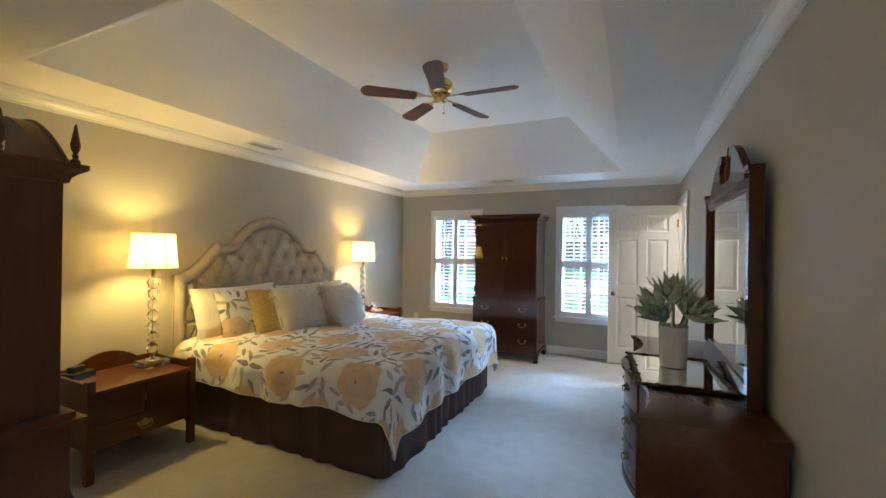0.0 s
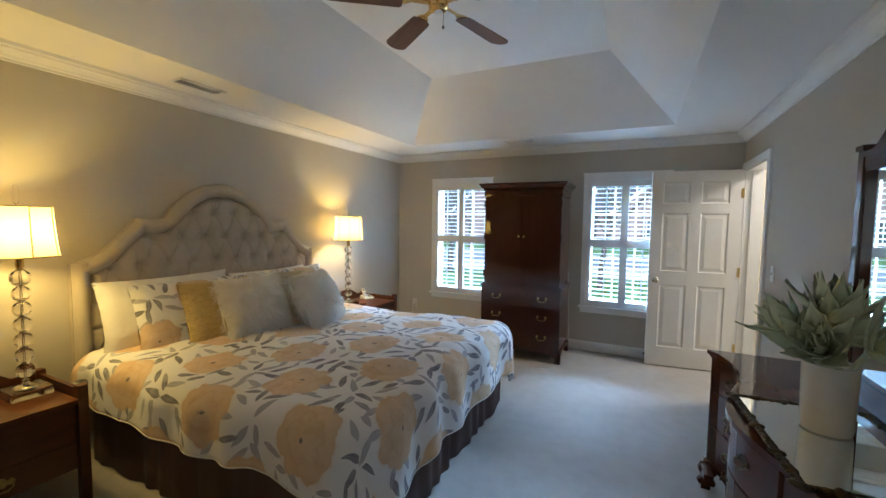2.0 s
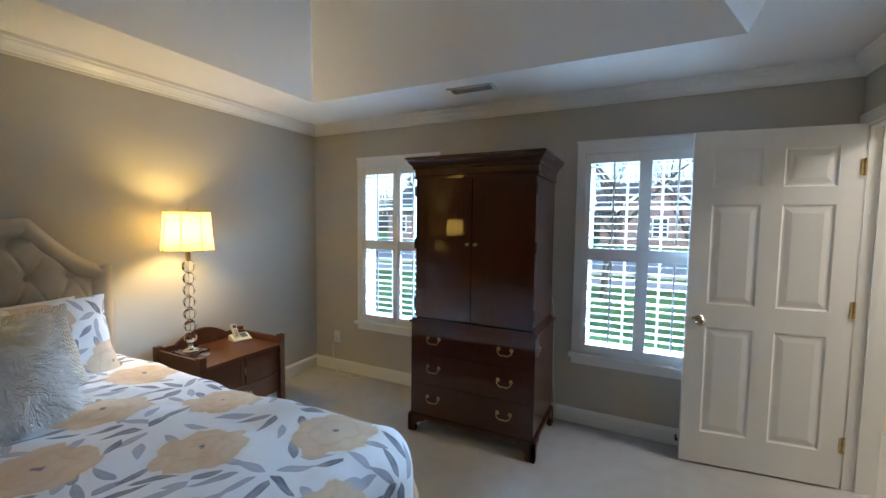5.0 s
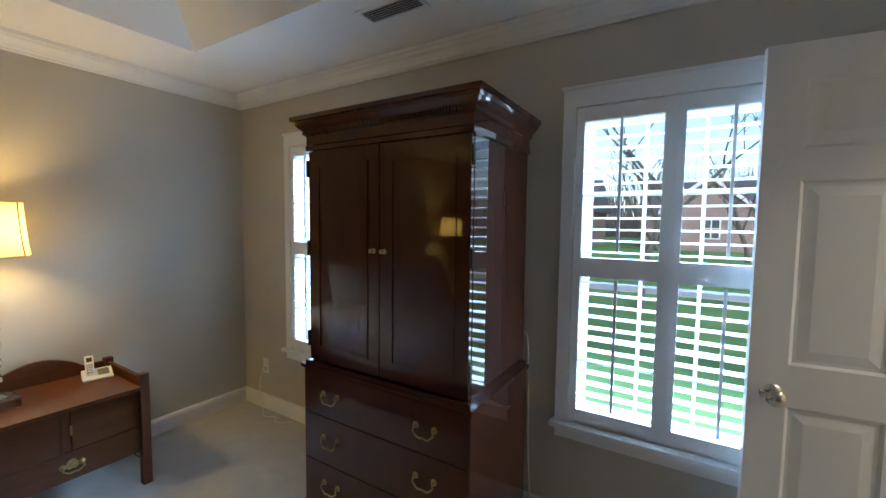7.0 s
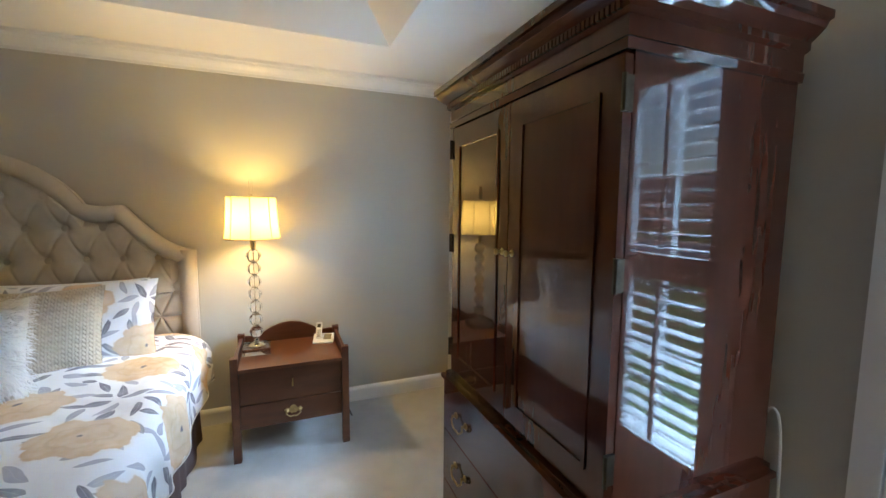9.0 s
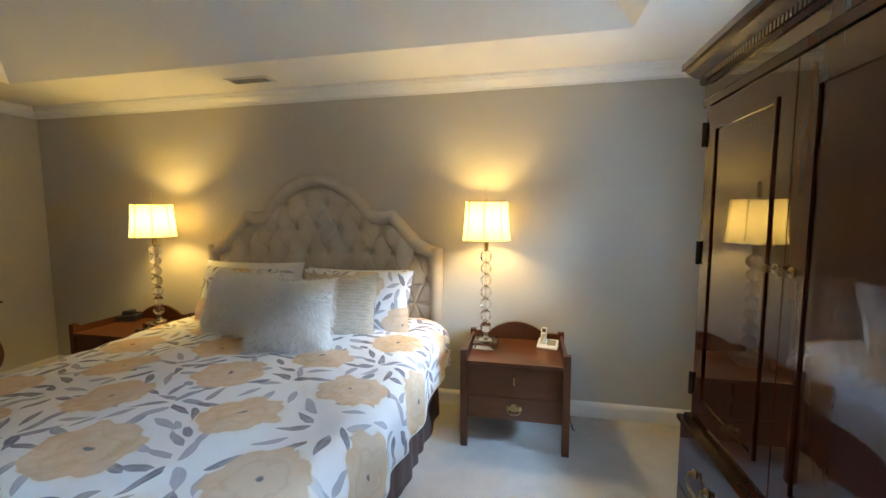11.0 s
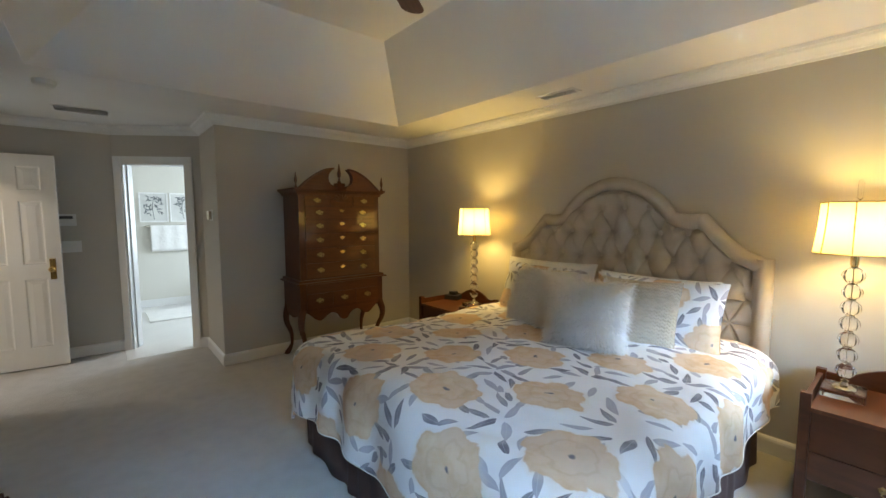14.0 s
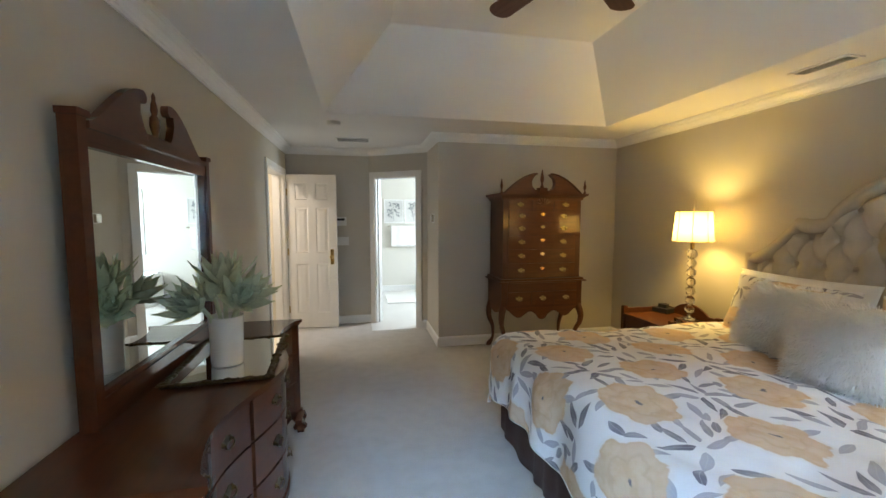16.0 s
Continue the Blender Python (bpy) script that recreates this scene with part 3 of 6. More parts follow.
# ---- nightstands and lamps ----
def nightstand(m, label):
    """Local: back at x = 0, front at x = 0.5, y along the width."""
    th = empty("nightstand", m, label=label, category="nightstand", group="nightstands beside the bed")
    w = 0.33
    for x in (0.022, 0.488):
        for y in (-w + 0.022, w - 0.022):
            lb = bmesh.new()
            r = 0.021
            box(lb, x - r, x + r, y - r, y + r, 0, 0.622)
            part("leg", lb, NSWOOD, th, bevel=0.005)
    part("body", boxes((0.02, 0.478, -w + 0.02, w - 0.02, 0.185, 0.535)), NSWOOD, th)
    part("tabletop", boxes((0.012, 0.512, -w + 0.043, w - 0.043, 0.536, 0.556)), CHERRY, th, bevel=0.004)
    for s in (-1, 1):
        y0, y1 = sorted((s * (w - 0.012), s * (w - 0.032)))
        part("gallery_side", boxes((0.043, 0.467, y0, y1, 0.536, 0.60)), NSWOOD, th, bevel=0.004)
    n = 24
    out = [(-w + 0.043, 0.557), (w - 0.043, 0.557)]
    for i in range(n + 1):
        u = 1 - 2 * i / n
        h = 0.606 + (0.075 * math.cos(u / 0.66 * math.pi / 2) ** 0.8 if abs(u) < 0.66 else 0.0)
        out.append((u * (w - 0.043), h))
    gb = bmesh.new()
    prism(gb, out, 0.006, 0.026, "x")
    part("gallery_back", gb, NSWOOD, th)
    for s in (-1, 1):
        y0, y1 = sorted((s * 0.003, s * (w - 0.045)))
        d = part("door", boxes((0.478, 0.4865, y0, y1, 0.335, 0.53)), NSWOOD, th, bevel=0.002)
        sb = boxes((0.4865, 0.491, min(s * 0.004, s * 0.034), max(s * 0.004, s * 0.034), 0.336, 0.529))
        part("stile", sb, NSWOOD, d, bevel=0.002)
    part("escutcheon", boxes((0.4905, 0.494, -0.004, 0.004, 0.41, 0.46)), AGED, th)
    d = part("drawer", boxes((0.478, 0.488, -w + 0.045, w - 0.045, 0.188, 0.328)), NSWOOD, th, bevel=0.002)
    pb = bmesh.new()
    plate = [(-0.052, 0.004), (-0.038, 0.018), (-0.024, 0.010), (-0.014, 0.026), (0, 0.032), (0.014, 0.026), (0.024, 0.010), (0.038, 0.018), (0.052, 0.004), (0.040, -0.008), (0.026, -0.006), (0.012, -0.020), (0, -0.016), (-0.012, -0.020), (-0.026, -0.006), (-0.040, -0.008)]
    prism(pb, [(u, z + 0.262) for u, z in plate], 0.488, 0.4905, "x")
    part("back_plate", pb, AGED, d, "pierced brass back plate")
    bail_pull(d, Matrix.Translation((0.4905, 0, 0.262)) @ FRONT_E, 0.072, 0.028)
    return th


nightstand(pose(0.012, -1.228, 0), "mahogany nightstand with an arched gallery, holding lamp and phone")
nightstand(pose(0.045, -4.25, 0), "mahogany nightstand with an arched gallery, holding lamp and clock")

SHADE = bpy.data.materials.new("shade_fabric")
SHADE.use_nodes = True
_n, _l = SHADE.node_tree.nodes, SHADE.node_tree.links
_n.remove(_n["Principled BSDF"])
_d, _t, _mx = _n.new("ShaderNodeBsdfDiffuse"), _n.new("ShaderNodeBsdfTranslucent"), _n.new("ShaderNodeMixShader")
_no = _n.new("ShaderNodeTexNoise")
_no.inputs["Scale"].default_value = 260
_bp = _n.new("ShaderNodeBump")
_bp.inputs["Strength"].default_value = 0.2
_l.new(_no.outputs["Fac"], _bp.inputs["Height"])
_l.new(_bp.outputs["Normal"], _d.inputs["Normal"])
_d.inputs["Color"].default_value, _t.inputs["Color"].default_value = (0.42, 0.38, 0.29, 1), (0.41, 0.365, 0.265, 1)
_mx.inputs[0].default_value = 0.68
_l.new(_d.outputs[0], _mx.inputs[1])
_l.new(_t.outputs[0], _mx.inputs[2])
_l.new(_mx.outputs[0], _n["Material Output"].inputs["Surface"])
TAPE = mat("shade_tape", (0.42, 0.33, 0.16), 0.8, vary=0.1, scale=40)


def table_lamp(x, y, power):
    th = empty("table_lamp", pose(x, y, 0.557), label="lit crystal-ball table lamp with a cream scalloped shade", category="lamp", group="bedside table lamps")
    part("plinth", boxes((-0.08, 0.08, -0.08, 0.08, 0, 0.042)), CRYSTAL, th, "clear acrylic block", bevel=0.004)
    fb = bmesh.new()
    lathe(fb, [(0.05, 0.0425), (0.045, 0.050), (0.022, 0.058), (0.012, 0.074), (0.016, 0.080), (0.008, 0.086)], segs=20)
    part("foot", fb, NICKEL, th, "silvered metal foot", smooth=True)
    part("rod", (lambda b: (tube(b, [(0, 0, 0.08), (0, 0, 0.70)], 0.0022, 8), b)[1])(bmesh.new()), NICKEL, th)
    n = 7
    z0, z1 = 0.09, 0.655
    for i in range(n):
        zc = z0 + (i + 0.5) * (z1 - z0) / n
        r = 0.040 + (0.004 if i == n - 1 else 0)
        cb = bmesh.new()
        bmesh.ops.create_uvsphere(cb, u_segments=10, v_segments=8, radius=r)
        for v in cb.verts:
            v.co.z = v.co.z * 0.98 + zc
        part("crystal_ball", cb, CRYSTAL, th, "clear faceted crystal ball")
        db = bmesh.new()
        zz = zc + (z1 - z0) / n / 2
        lathe(db, [(0.006, zz - 0.007), (0.017, zz - 0.003), (0.017, zz + 0.003), (0.006, zz + 0.007)], segs=16)
        part("collar", db, NICKEL, th, smooth=True)
    sk = bmesh.new()
    lathe(sk, [(0.012, 0.66), (0.016, 0.67), (0.016, 0.73), (0.010, 0.735)], segs=14)
    part("socket", sk, BRASS, th, "brass socket", smooth=True)
    # shade of eight slightly scooped panels
    sb = bmesh.new()
    rows = [(0.160, 0.724), (0.152, 0.79), (0.146, 0.86), (0.142, 0.92), (0.140, 0.978)]
    segs = 64
    rings = []
    for r, z in rows:
        ring = []
        for i in range(segs):
            a = 2 * math.pi * i / segs
            f = (i % 8) / 8
            ring.append(sb.verts.new((r * (1 - 0.035 * math.sin(math.pi * f)) * math.cos(a), r * (1 - 0.035 * math.sin(math.pi * f)) * math.sin(a), z)))
        rings.append(ring)
    for a, b in zip(rings, rings[1:]):
        for i in range(segs):
            sb.faces.new((a[i], a[(i + 1) % segs], b[(i + 1) % segs], b[i]))
    part("shade", sb, SHADE, th, "cream fabric shade in eight panels", smooth=True)
    for i in range(8):
        a = 2 * math.pi * i / 8
        rb = bmesh.new()
        tube(rb, [((r + 0.001) * math.cos(a), (r + 0.001) * math.sin(a), z) for r, z in rows], 0.0026, 6)
        part("seam", rb, TAPE, th)
    for r, z in (rows[0], rows[-1]):
        tb = bmesh.new()
        tube(tb, [(r * (1 - 0.035 * math.sin(math.pi * ((i % 8) / 8))) * math.cos(2 * math.pi * i / segs), r * (1 - 0.035 * math.sin(math.pi * ((i % 8) / 8))) * math.sin(2 * math.pi * i / segs), z) for i in range(segs + 1)], 0.0035, 6)
        part("trim", tb, TAPE, th, "tan tape trim")
    hb = bmesh.new()
    tube(hb, [(-0.140, 0, 0.97), (0.140, 0, 0.97)], 0.0022, 6)
    tube(hb, [(0, -0.140, 0.97), (0, 0.140, 0.97)], 0.0022, 6)
    tube(hb, [(0.0, 0, 0.73), (0.055, 0, 0.77), (0.06, 0, 0.88), (0, 0, 0.992), (-0.06, 0, 0.88), (-0.055, 0, 0.77), (0, 0, 0.73)], 0.002, 6)
    part("harp", hb, BRASS, th)
    fn = bmesh.new()
    lathe(fn, [(0.005, 0.99), (0.012, 1.0), (0.013, 1.008), (0.010, 1.018), (0.012, 1.03), (0.011, 1.07), (0.008, 1.085), (0.002, 1.088)], segs=14)
    part("finial", fn, CRYSTAL, th, "clear crystal finial", smooth=True)
    bulb = lamp_light("bulb", "POINT", pose(x, y, 0.557 + 0.85), power, (1.0, 0.70, 0.20), 0.06)
    return th


LAMP_POWER = 9.2
table_lamp(0.225, -1.43, LAMP_POWER)
table_lamp(0.26, -4.06, LAMP_POWER)

# phone and clock on the nightstands
ph = empty("telephone", pose(0.17, -1.015, 0.557, 0, 0, -12) @ Matrix.Scale(0.78, 4), label="white cordless phone standing in its charging base", category="phone")
bm = bmesh.new()
prism(bm, [(-0.065, 0), (0.065, 0), (0.067, 0.012), (0.02, 0.030), (-0.055, 0.055), (-0.067, 0.045)], -0.085, 0.085, "y")
base = part("base", bm, WHITEP, ph, bevel=0.005)
pad = part("keypad", boxes((-0.040, 0.036, 0.002, 0.066, -0.001, 0.002)), NICKEL, base)
pad.matrix_local = pose(0.002, 0, 0.0385, 0, 19, 0)
bm = boxes((-0.013, 0.013, -0.024, 0.024, -0.072, 0.072))
hs = part("handset", bm, WHITEP, ph, bevel=0.009, segs=3)
hs.matrix_local = pose(-0.024, -0.040, 0.090, 0, -34, 0)
part("screen", boxes((0.0132, 0.0145, -0.016, 0.016, 0.025, 0.058)), BLACK, hs)
for i in range(4):
    for j in range(3):
        part("key", boxes((0.0132, 0.0150, -0.017 + 0.012 * j, -0.008 + 0.012 * j, -0.060 + 0.018 * i, -0.049 + 0.018 * i)), NICKEL, hs)
ck = empty("clock_radio", pose(0.17, -4.47, 0.557, 0, 0, 20), label="small black clock radio with a phone dock", category="clock")
part("body", boxes((-0.06, 0.06, -0.075, 0.075, 0, 0.05)), BLACK, ck, bevel=0.012, segs=3)
part("dock", boxes((-0.03, 0.02, -0.04, 0.04, 0.05, 0.085)), BLACK, ck, bevel=0.006)
part("base_plate", boxes((-0.066, 0.066, -0.08, 0.08, 0, 0.008)), NICKEL, ck, bevel=0.002)

# ---- bed ----
BX = (0.10, 2.115)
BY = (-3.735, -1.785)
BYC = -2.76


def hb_height(s):
    """Outline of the headboard's top over the distance from its middle."""
    s = abs(s)
    if s < 0.44:
        return 1.487 + 0.276 * math.cos(s / 0.44 * math.pi / 2) ** 0.72
    if s < 0.63:
        return 1.487 - 0.012 * math.sin((s - 0.44) / 0.19 * math.pi)
    u = (s - 0.63) / 0.365
    return 1.205 + 0.277 * (1 - math.sin(min(1.0, u) * math.pi / 2))


def headboard():
    th = empty("headboard", pose(0, -2.772, 0), label="beige linen headboard, button-tufted, with an arched padded border", category="headboard")
    half, b = 0.995, 0.100
    xs = [-half + 2 * half * i / 120 for i in range(121)]
    top = [(s, hb_height(s) if abs(s) < half else 1.205) for s in xs]
    bm = bmesh.new()
    prism(bm, [(-half, 0.28), (half, 0.28)] + top[::-1], -0.015, 0.02, "x")
    part("back_panel", bm, LINEN, th)
    # padded border: a rounded band along the outline
    line = [Vector((-half, 0.28 + 0.06 * i)) for i in range(15)] + [Vector(p) for p in top] + [Vector((half, 1.12 - 0.06 * i)) for i in range(15)]
    bm = bmesh.new()
    rings = []
    for i, p in enumerate(line):
        q, r = line[max(0, i - 2)], line[min(len(line) - 1, i + 2)]
        d = (r - q).normalized()
        nrm = Vector((d.y, -d.x))
        ring = []
        for k in range(11):
            f = k / 10
            h = 0.012 + 0.058 * math.sin(math.pi * (0.06 + 0.94 * f)) ** 0.62
            c = p + nrm * (f * b)
            if abs(p.x) > 0.99:
                c = Vector((p.x + (b * f if p.x < 0 else -b * f), p.y))
            ring.append(bm.verts.new((h, c.x, c.y)))
        rings.append(ring)
    for a, c in zip(rings, rings[1:]):
        for k in range(10):
            bm.faces.new((a[k], a[k + 1], c[k + 1], c[k]))
    part("padded_border", bm, LINEN, th, smooth=True)
    # tufted panel
    dy, dz, zb = 0.176, 0.185, 0.975
    bm = bmesh.new()
    ny, nz = 280, 150
    grid = {}

    def depth(s, z):
        best = 9
        u, v = s / dy, (z - zb) / dz
        for a in range(math.floor(v) - 1, math.floor(v) + 3):
            off = 0.5 * (a % 2)
            c = round(u - off) + off
            best = min(best, math.hypot((u - c) * dy, (v - a) * dz))
        # seams along the diamonds
        p = (u + v / 2) % 1
        q = (u - v / 2) % 1
        seam = min(min(p, 1 - p), min(q, 1 - q))
        if z < 0.94:
            seam = min(seam * 2, abs(((z - 0.94) / 0.155) % 1 - 0.5) * 2 * 0 + min(((z - 0.94) / 0.155) % 1, 1 - ((z - 0.94) / 0.155) % 1))
            return 0.024 + 0.020 * min(1, seam / 0.16) ** 0.5
        crease = min(1, seam / 0.085) ** 0.6
        if z > 1.53 and abs(abs(s) - 0.088) < 0.012:
            crease = min(crease, abs(abs(s) - 0.088) / 0.012)
        edge = max(0.0, min(1.0, min(hb_height(s) - 0.098 - z, half - 0.098 - abs(s)) / 0.035))
        return 0.064 * (1 - math.exp(-(best / 0.036) ** 1.3)) * (0.84 + 0.16 * crease) * edge ** 0.5

    for i in range(ny + 1):
        s = -half + 0.08 + (2 * half - 0.16) * i / ny
        h = hb_height(s) - 0.075
        for j in range(nz + 1):
            z = 0.45 + (h - 0.45) * j / nz
            grid[i, j] = bm.verts.new((depth(s, z), s, z))
    for i in range(ny):
        for j in range(nz):
            bm.faces.new((grid[i, j], grid[i + 1, j], grid[i + 1, j + 1], grid[i, j + 1]))
    part("tufted_panel", bm, LINEN, th, smooth=True)
    for a in range(0, 4):
        z = zb + a * dz
        off = 0.5 * (a % 2)
        for c in range(-6, 6):
            s = (c + off) * dy
            if abs(s) < half - 0.15 and z < hb_height(s) - 0.13:
                kb = bmesh.new()
                bmesh.ops.create_uvsphere(kb, u_segments=10, v_segments=6, radius=0.012)
                for v in kb.verts:
                    v.co = Vector((v.co.x * 0.5 + 0.009, v.co.y + s, v.co.z + z))
                part("button", kb, LINEN, th, smooth=True)
    nb = bmesh.new()
    acc = 0
    for p, q in zip(line, line[1:]):
        L = (q - p).length
        while acc < L:
            c = p + (q - p) * (acc / L)
            bmesh.ops.create_icosphere(nb, subdivisions=1, radius=0.0068, matrix=Matrix.Translation((0.030, c.x * 0.984, c.y - 0.012)))
            acc += 0.019
        acc -= L
    tagged(part("nailhead_trim", nb, NICKEL, th, "row of pewter nailheads"), kind="stuff")
    return th


headboard()


def cloth_pattern(name, bloom=1.0):
    """White cotton with watercolour peach flowers and grey leaves, laid by the cloth's own UV in metres."""
    m = bpy.data.materials.new(name)
    m.use_nodes = True
    n, l = m.node_tree.nodes, m.node_tree.links
    p = n["Principled BSDF"]
    p.inputs["Roughness"].default_value, p.inputs["Specular IOR Level"].default_value = 0.85, 0.25
    uv = n.new("ShaderNodeUVMap")

    def math_(op, a, b=None, clamp=False):
        k = n.new("ShaderNodeMath")
        k.operation, k.use_clamp = op, clamp
        for i, v in enumerate((a, b)):
            if v is None:
                continue
            if isinstance(v, (int, float)):
                k.inputs[i].default_value = v
            else:
                l.new(v, k.inputs[i])
        return k.outputs[0]

    def vmath(op, a, b):
        k = n.new("ShaderNodeVectorMath")
        k.operation = op
        for i, v in enumerate((a, b)):
            if isinstance(v, (tuple, list)):
                k.inputs[i].default_value = v
            else:
                l.new(v, k.inputs[i])
        return k.outputs[0]

    def noise_(scale, detail=3, vec=None):
        k = n.new("ShaderNodeTexNoise")
        k.inputs["Scale"].default_value, k.inputs["Detail"].default_value = scale, detail
        l.new(vec or uv.outputs[0], k.inputs["Vector"])
        return k

    def smooth(v, a, b):
        k = n.new("ShaderNodeMapRange")
        k.interpolation_type = "SMOOTHSTEP"
        k.inputs[1].default_value, k.inputs[2].default_value = a, b
        l.new(v, k.inputs[0])
        return k.outputs[0]

    def mixc(f, a, b):
        k = n.new("ShaderNodeMix")
        k.data_type = "RGBA"
        l.new(f, k.inputs[0])
        for i, v in ((6, a), (7, b)):
            if isinstance(v, tuple):
                k.inputs[i].default_value = (*v, 1)
            else:
                l.new(v, k.inputs[i])
        return k.outputs[2]

    def xy(v):
        k = n.new("ShaderNodeSeparateXYZ")
        l.new(v, k.inputs[0])
        return k.outputs[0], k.outputs[1]

    def hash_(v):
        k = n.new("ShaderNodeTexWhiteNoise")
        l.new(v, k.inputs["Vector"])
        c = n.new("ShaderNodeSeparateColor")
        l.new(k.outputs["Color"], c.inputs[0])
        return c.outputs

    def combine(a, b, c=0.0):
        k = n.new("ShaderNodeCombineXYZ")
        for i, v in enumerate((a, b, c)):
            if isinstance(v, (int, float)):
                k.inputs[i].default_value = v
            else:
                l.new(v, k.inputs[i])
        return k.outputs[0]

    def nearest(points, offsets):
        """The way from the nearest point of two staggered lattices, its length and the point."""
        best = None
        for o in offsets:
            at = vmath("SUBTRACT", points, o)
            snap = vmath("SNAP", vmath("ADD", at, (PX / 2, PY / 2, 0)), (PX, PY, 1))
            d = vmath("SUBTRACT", at, snap)
            k = n.new("ShaderNodeVectorMath")
            k.operation = "LENGTH"
            l.new(d, k.inputs[0])
            length = k.outputs["Value"]
            centre = vmath("ADD", snap, o)
            if best is None:
                best = d, length, centre
                continue
            closer = math_("LESS_THAN", length, best[1])
            out = []
            for old, now in ((best[0], d), (best[2], centre)):
                k = n.new("ShaderNodeMix")
                k.data_type = "VECTOR"
                l.new(closer, k.inputs[0])
                l.new(old, k.inputs[4])
                l.new(now, k.inputs[5])
                out.append(k.outputs[1])
            best = out[0], math_("MINIMUM", length, best[1]), out[1]
        return best

    PX, PY = 0.648 * bloom, 0.632 * bloom
    flowers = [(0.958, -2.24, 0), (0.958 + PX / 2, -2.24 + PY / 2, 0)]
    gaps = [(0.958 + PX / 2, -2.24, 0), (0.958, -2.24 + PY / 2, 0)]
    wob = noise_(11, 3)
    sc = n.new("ShaderNodeVectorMath")
    sc.operation = "SCALE"
    l.new(vmath("SUBTRACT", wob.outputs["Color"], (0.5, 0.5, 0.5)), sc.inputs[0])
    sc.inputs["Scale"].default_value = 0.085 * bloom
    warp = vmath("MULTIPLY", vmath("ADD", uv.outputs[0], sc.outputs[0]), (1, 1, 0))
    fv, fd, fc = nearest(warp, flowers)
    fx, fy = xy(fv)
    turn = math_("ARCTAN2", fy, fx)
    fr = hash_(fc)
    # scalloped petals, two rings of them
    scallop = math_("MULTIPLY", math_("ABSOLUTE", math_("SINE", math_("ADD", math_("MULTIPLY", turn, 3.5), math_("MULTIPLY", fr[0], 6.28)))), 0.020 * bloom)
    rim = math_("SUBTRACT", math_("ADD", 0.146 * bloom, scallop), fd)
    flower = smooth(rim, 0.0, 0.010)
    inner = math_("SUBTRACT", math_("ADD", 0.070 * bloom, math_("MULTIPLY", math_("ABSOLUTE", math_("SINE", math_("ADD", math_("MULTIPLY", turn, 2.5), math_("MULTIPLY", fr[1], 6.28)))), 0.024 * bloom)), fd)
    tex = noise_(16, 6)
    wash = noise_(4, 3)
    peach = mixc(smooth(tex.outputs["Fac"], 0.32, 0.68), (0.69, 0.485, 0.305), (0.77, 0.60, 0.43))
    peach = mixc(smooth(wash.outputs["Fac"], 0.40, 0.70), peach, (0.72, 0.56, 0.42))
    # darker washes where a petal ends
    edge = math_("MULTIPLY", smooth(rim, 0.030, 0.004), 0.18)
    peach = mixc(edge, peach, (0.56, 0.36, 0.21))
    fold_ = math_("MULTIPLY", math_("MULTIPLY", smooth(inner, -0.016, 0.0), smooth(inner, 0.010, 0.0)), 0.26)
    peach = mixc(fold_, peach, (0.54, 0.35, 0.21))
    core = smooth(math_("ADD", fd, math_("MULTIPLY", tex.outputs["Fac"], 0.02)), 0.026 * bloom, 0.016 * bloom)
    peach = mixc(core, peach, (0.22, 0.19, 0.20))
    # sprigs of pointed leaves in the gaps between flowers
    col = (0.85, 0.85, 0.865)
    bend = noise_(5, 2)
    sb = n.new("ShaderNodeVectorMath")
    sb.operation = "SCALE"
    l.new(vmath("SUBTRACT", bend.outputs["Color"], (0.5, 0.5, 0.5)), sb.inputs[0])
    sb.inputs["Scale"].default_value = 0.06 * bloom
    gv, gd, gc = nearest(vmath("MULTIPLY", vmath("ADD", uv.outputs[0], sb.outputs[0]), (1, 1, 0)), gaps)
    gx, gy = xy(gv)
    gt = math_("ADD", math_("ARCTAN2", gy, gx), 3.14159265)
    for count, r0, tilt, seed, keep, size in ((6, 0.078, 1.1, 3.7, 0.25, 0.078), (10, 0.158, 1.6, 9.1, 0.14, 0.074), (9, 0.205, 2.2, 17.3, 0.50, 0.056)):
        st = math_("DIVIDE", math_("ADD", gt, seed), 2 * math.pi / count)
        idx = math_("FLOOR", st)
        rnd = hash_(vmath("ADD", vmath("SNAP", vmath("MULTIPLY", gc, (7.3, 5.1, 0)), (0.05, 0.05, 1)), combine(math_("MODULO", idx, float(count)), seed)))
        da = math_("MULTIPLY", math_("SUBTRACT", math_("SUBTRACT", st, idx), 0.5), 2 * math.pi / count)
        lx = math_("SUBTRACT", math_("MULTIPLY", gd, math_("COSINE", da)), math_("ADD", r0 * bloom, math_("MULTIPLY", math_("SUBTRACT", rnd[2], 0.5), 0.03 * bloom)))
        ly = math_("MULTIPLY", gd, math_("SINE", da))
        rot = n.new("ShaderNodeVectorRotate")
        rot.rotation_type = "Z_AXIS"
        l.new(combine(lx, ly), rot.inputs["Vector"])
        l.new(math_("MULTIPLY", math_("SUBTRACT", rnd[0], 0.5), tilt), rot.inputs["Angle"])
        ex, ey = xy(rot.outputs[0])
        t = math_("DIVIDE", ex, math_("MULTIPLY", math_("ADD", 0.72, math_("MULTIPLY", rnd[1], 0.35)), size * bloom))
        half_w = math_("MULTIPLY", math_("MULTIPLY", math_("SUBTRACT", 1.0, math_("MULTIPLY", t, t)), math_("SUBTRACT", 1.0, math_("MULTIPLY", t, 0.34))), 0.0172 * bloom)
        ay = math_("ABSOLUTE", ey)
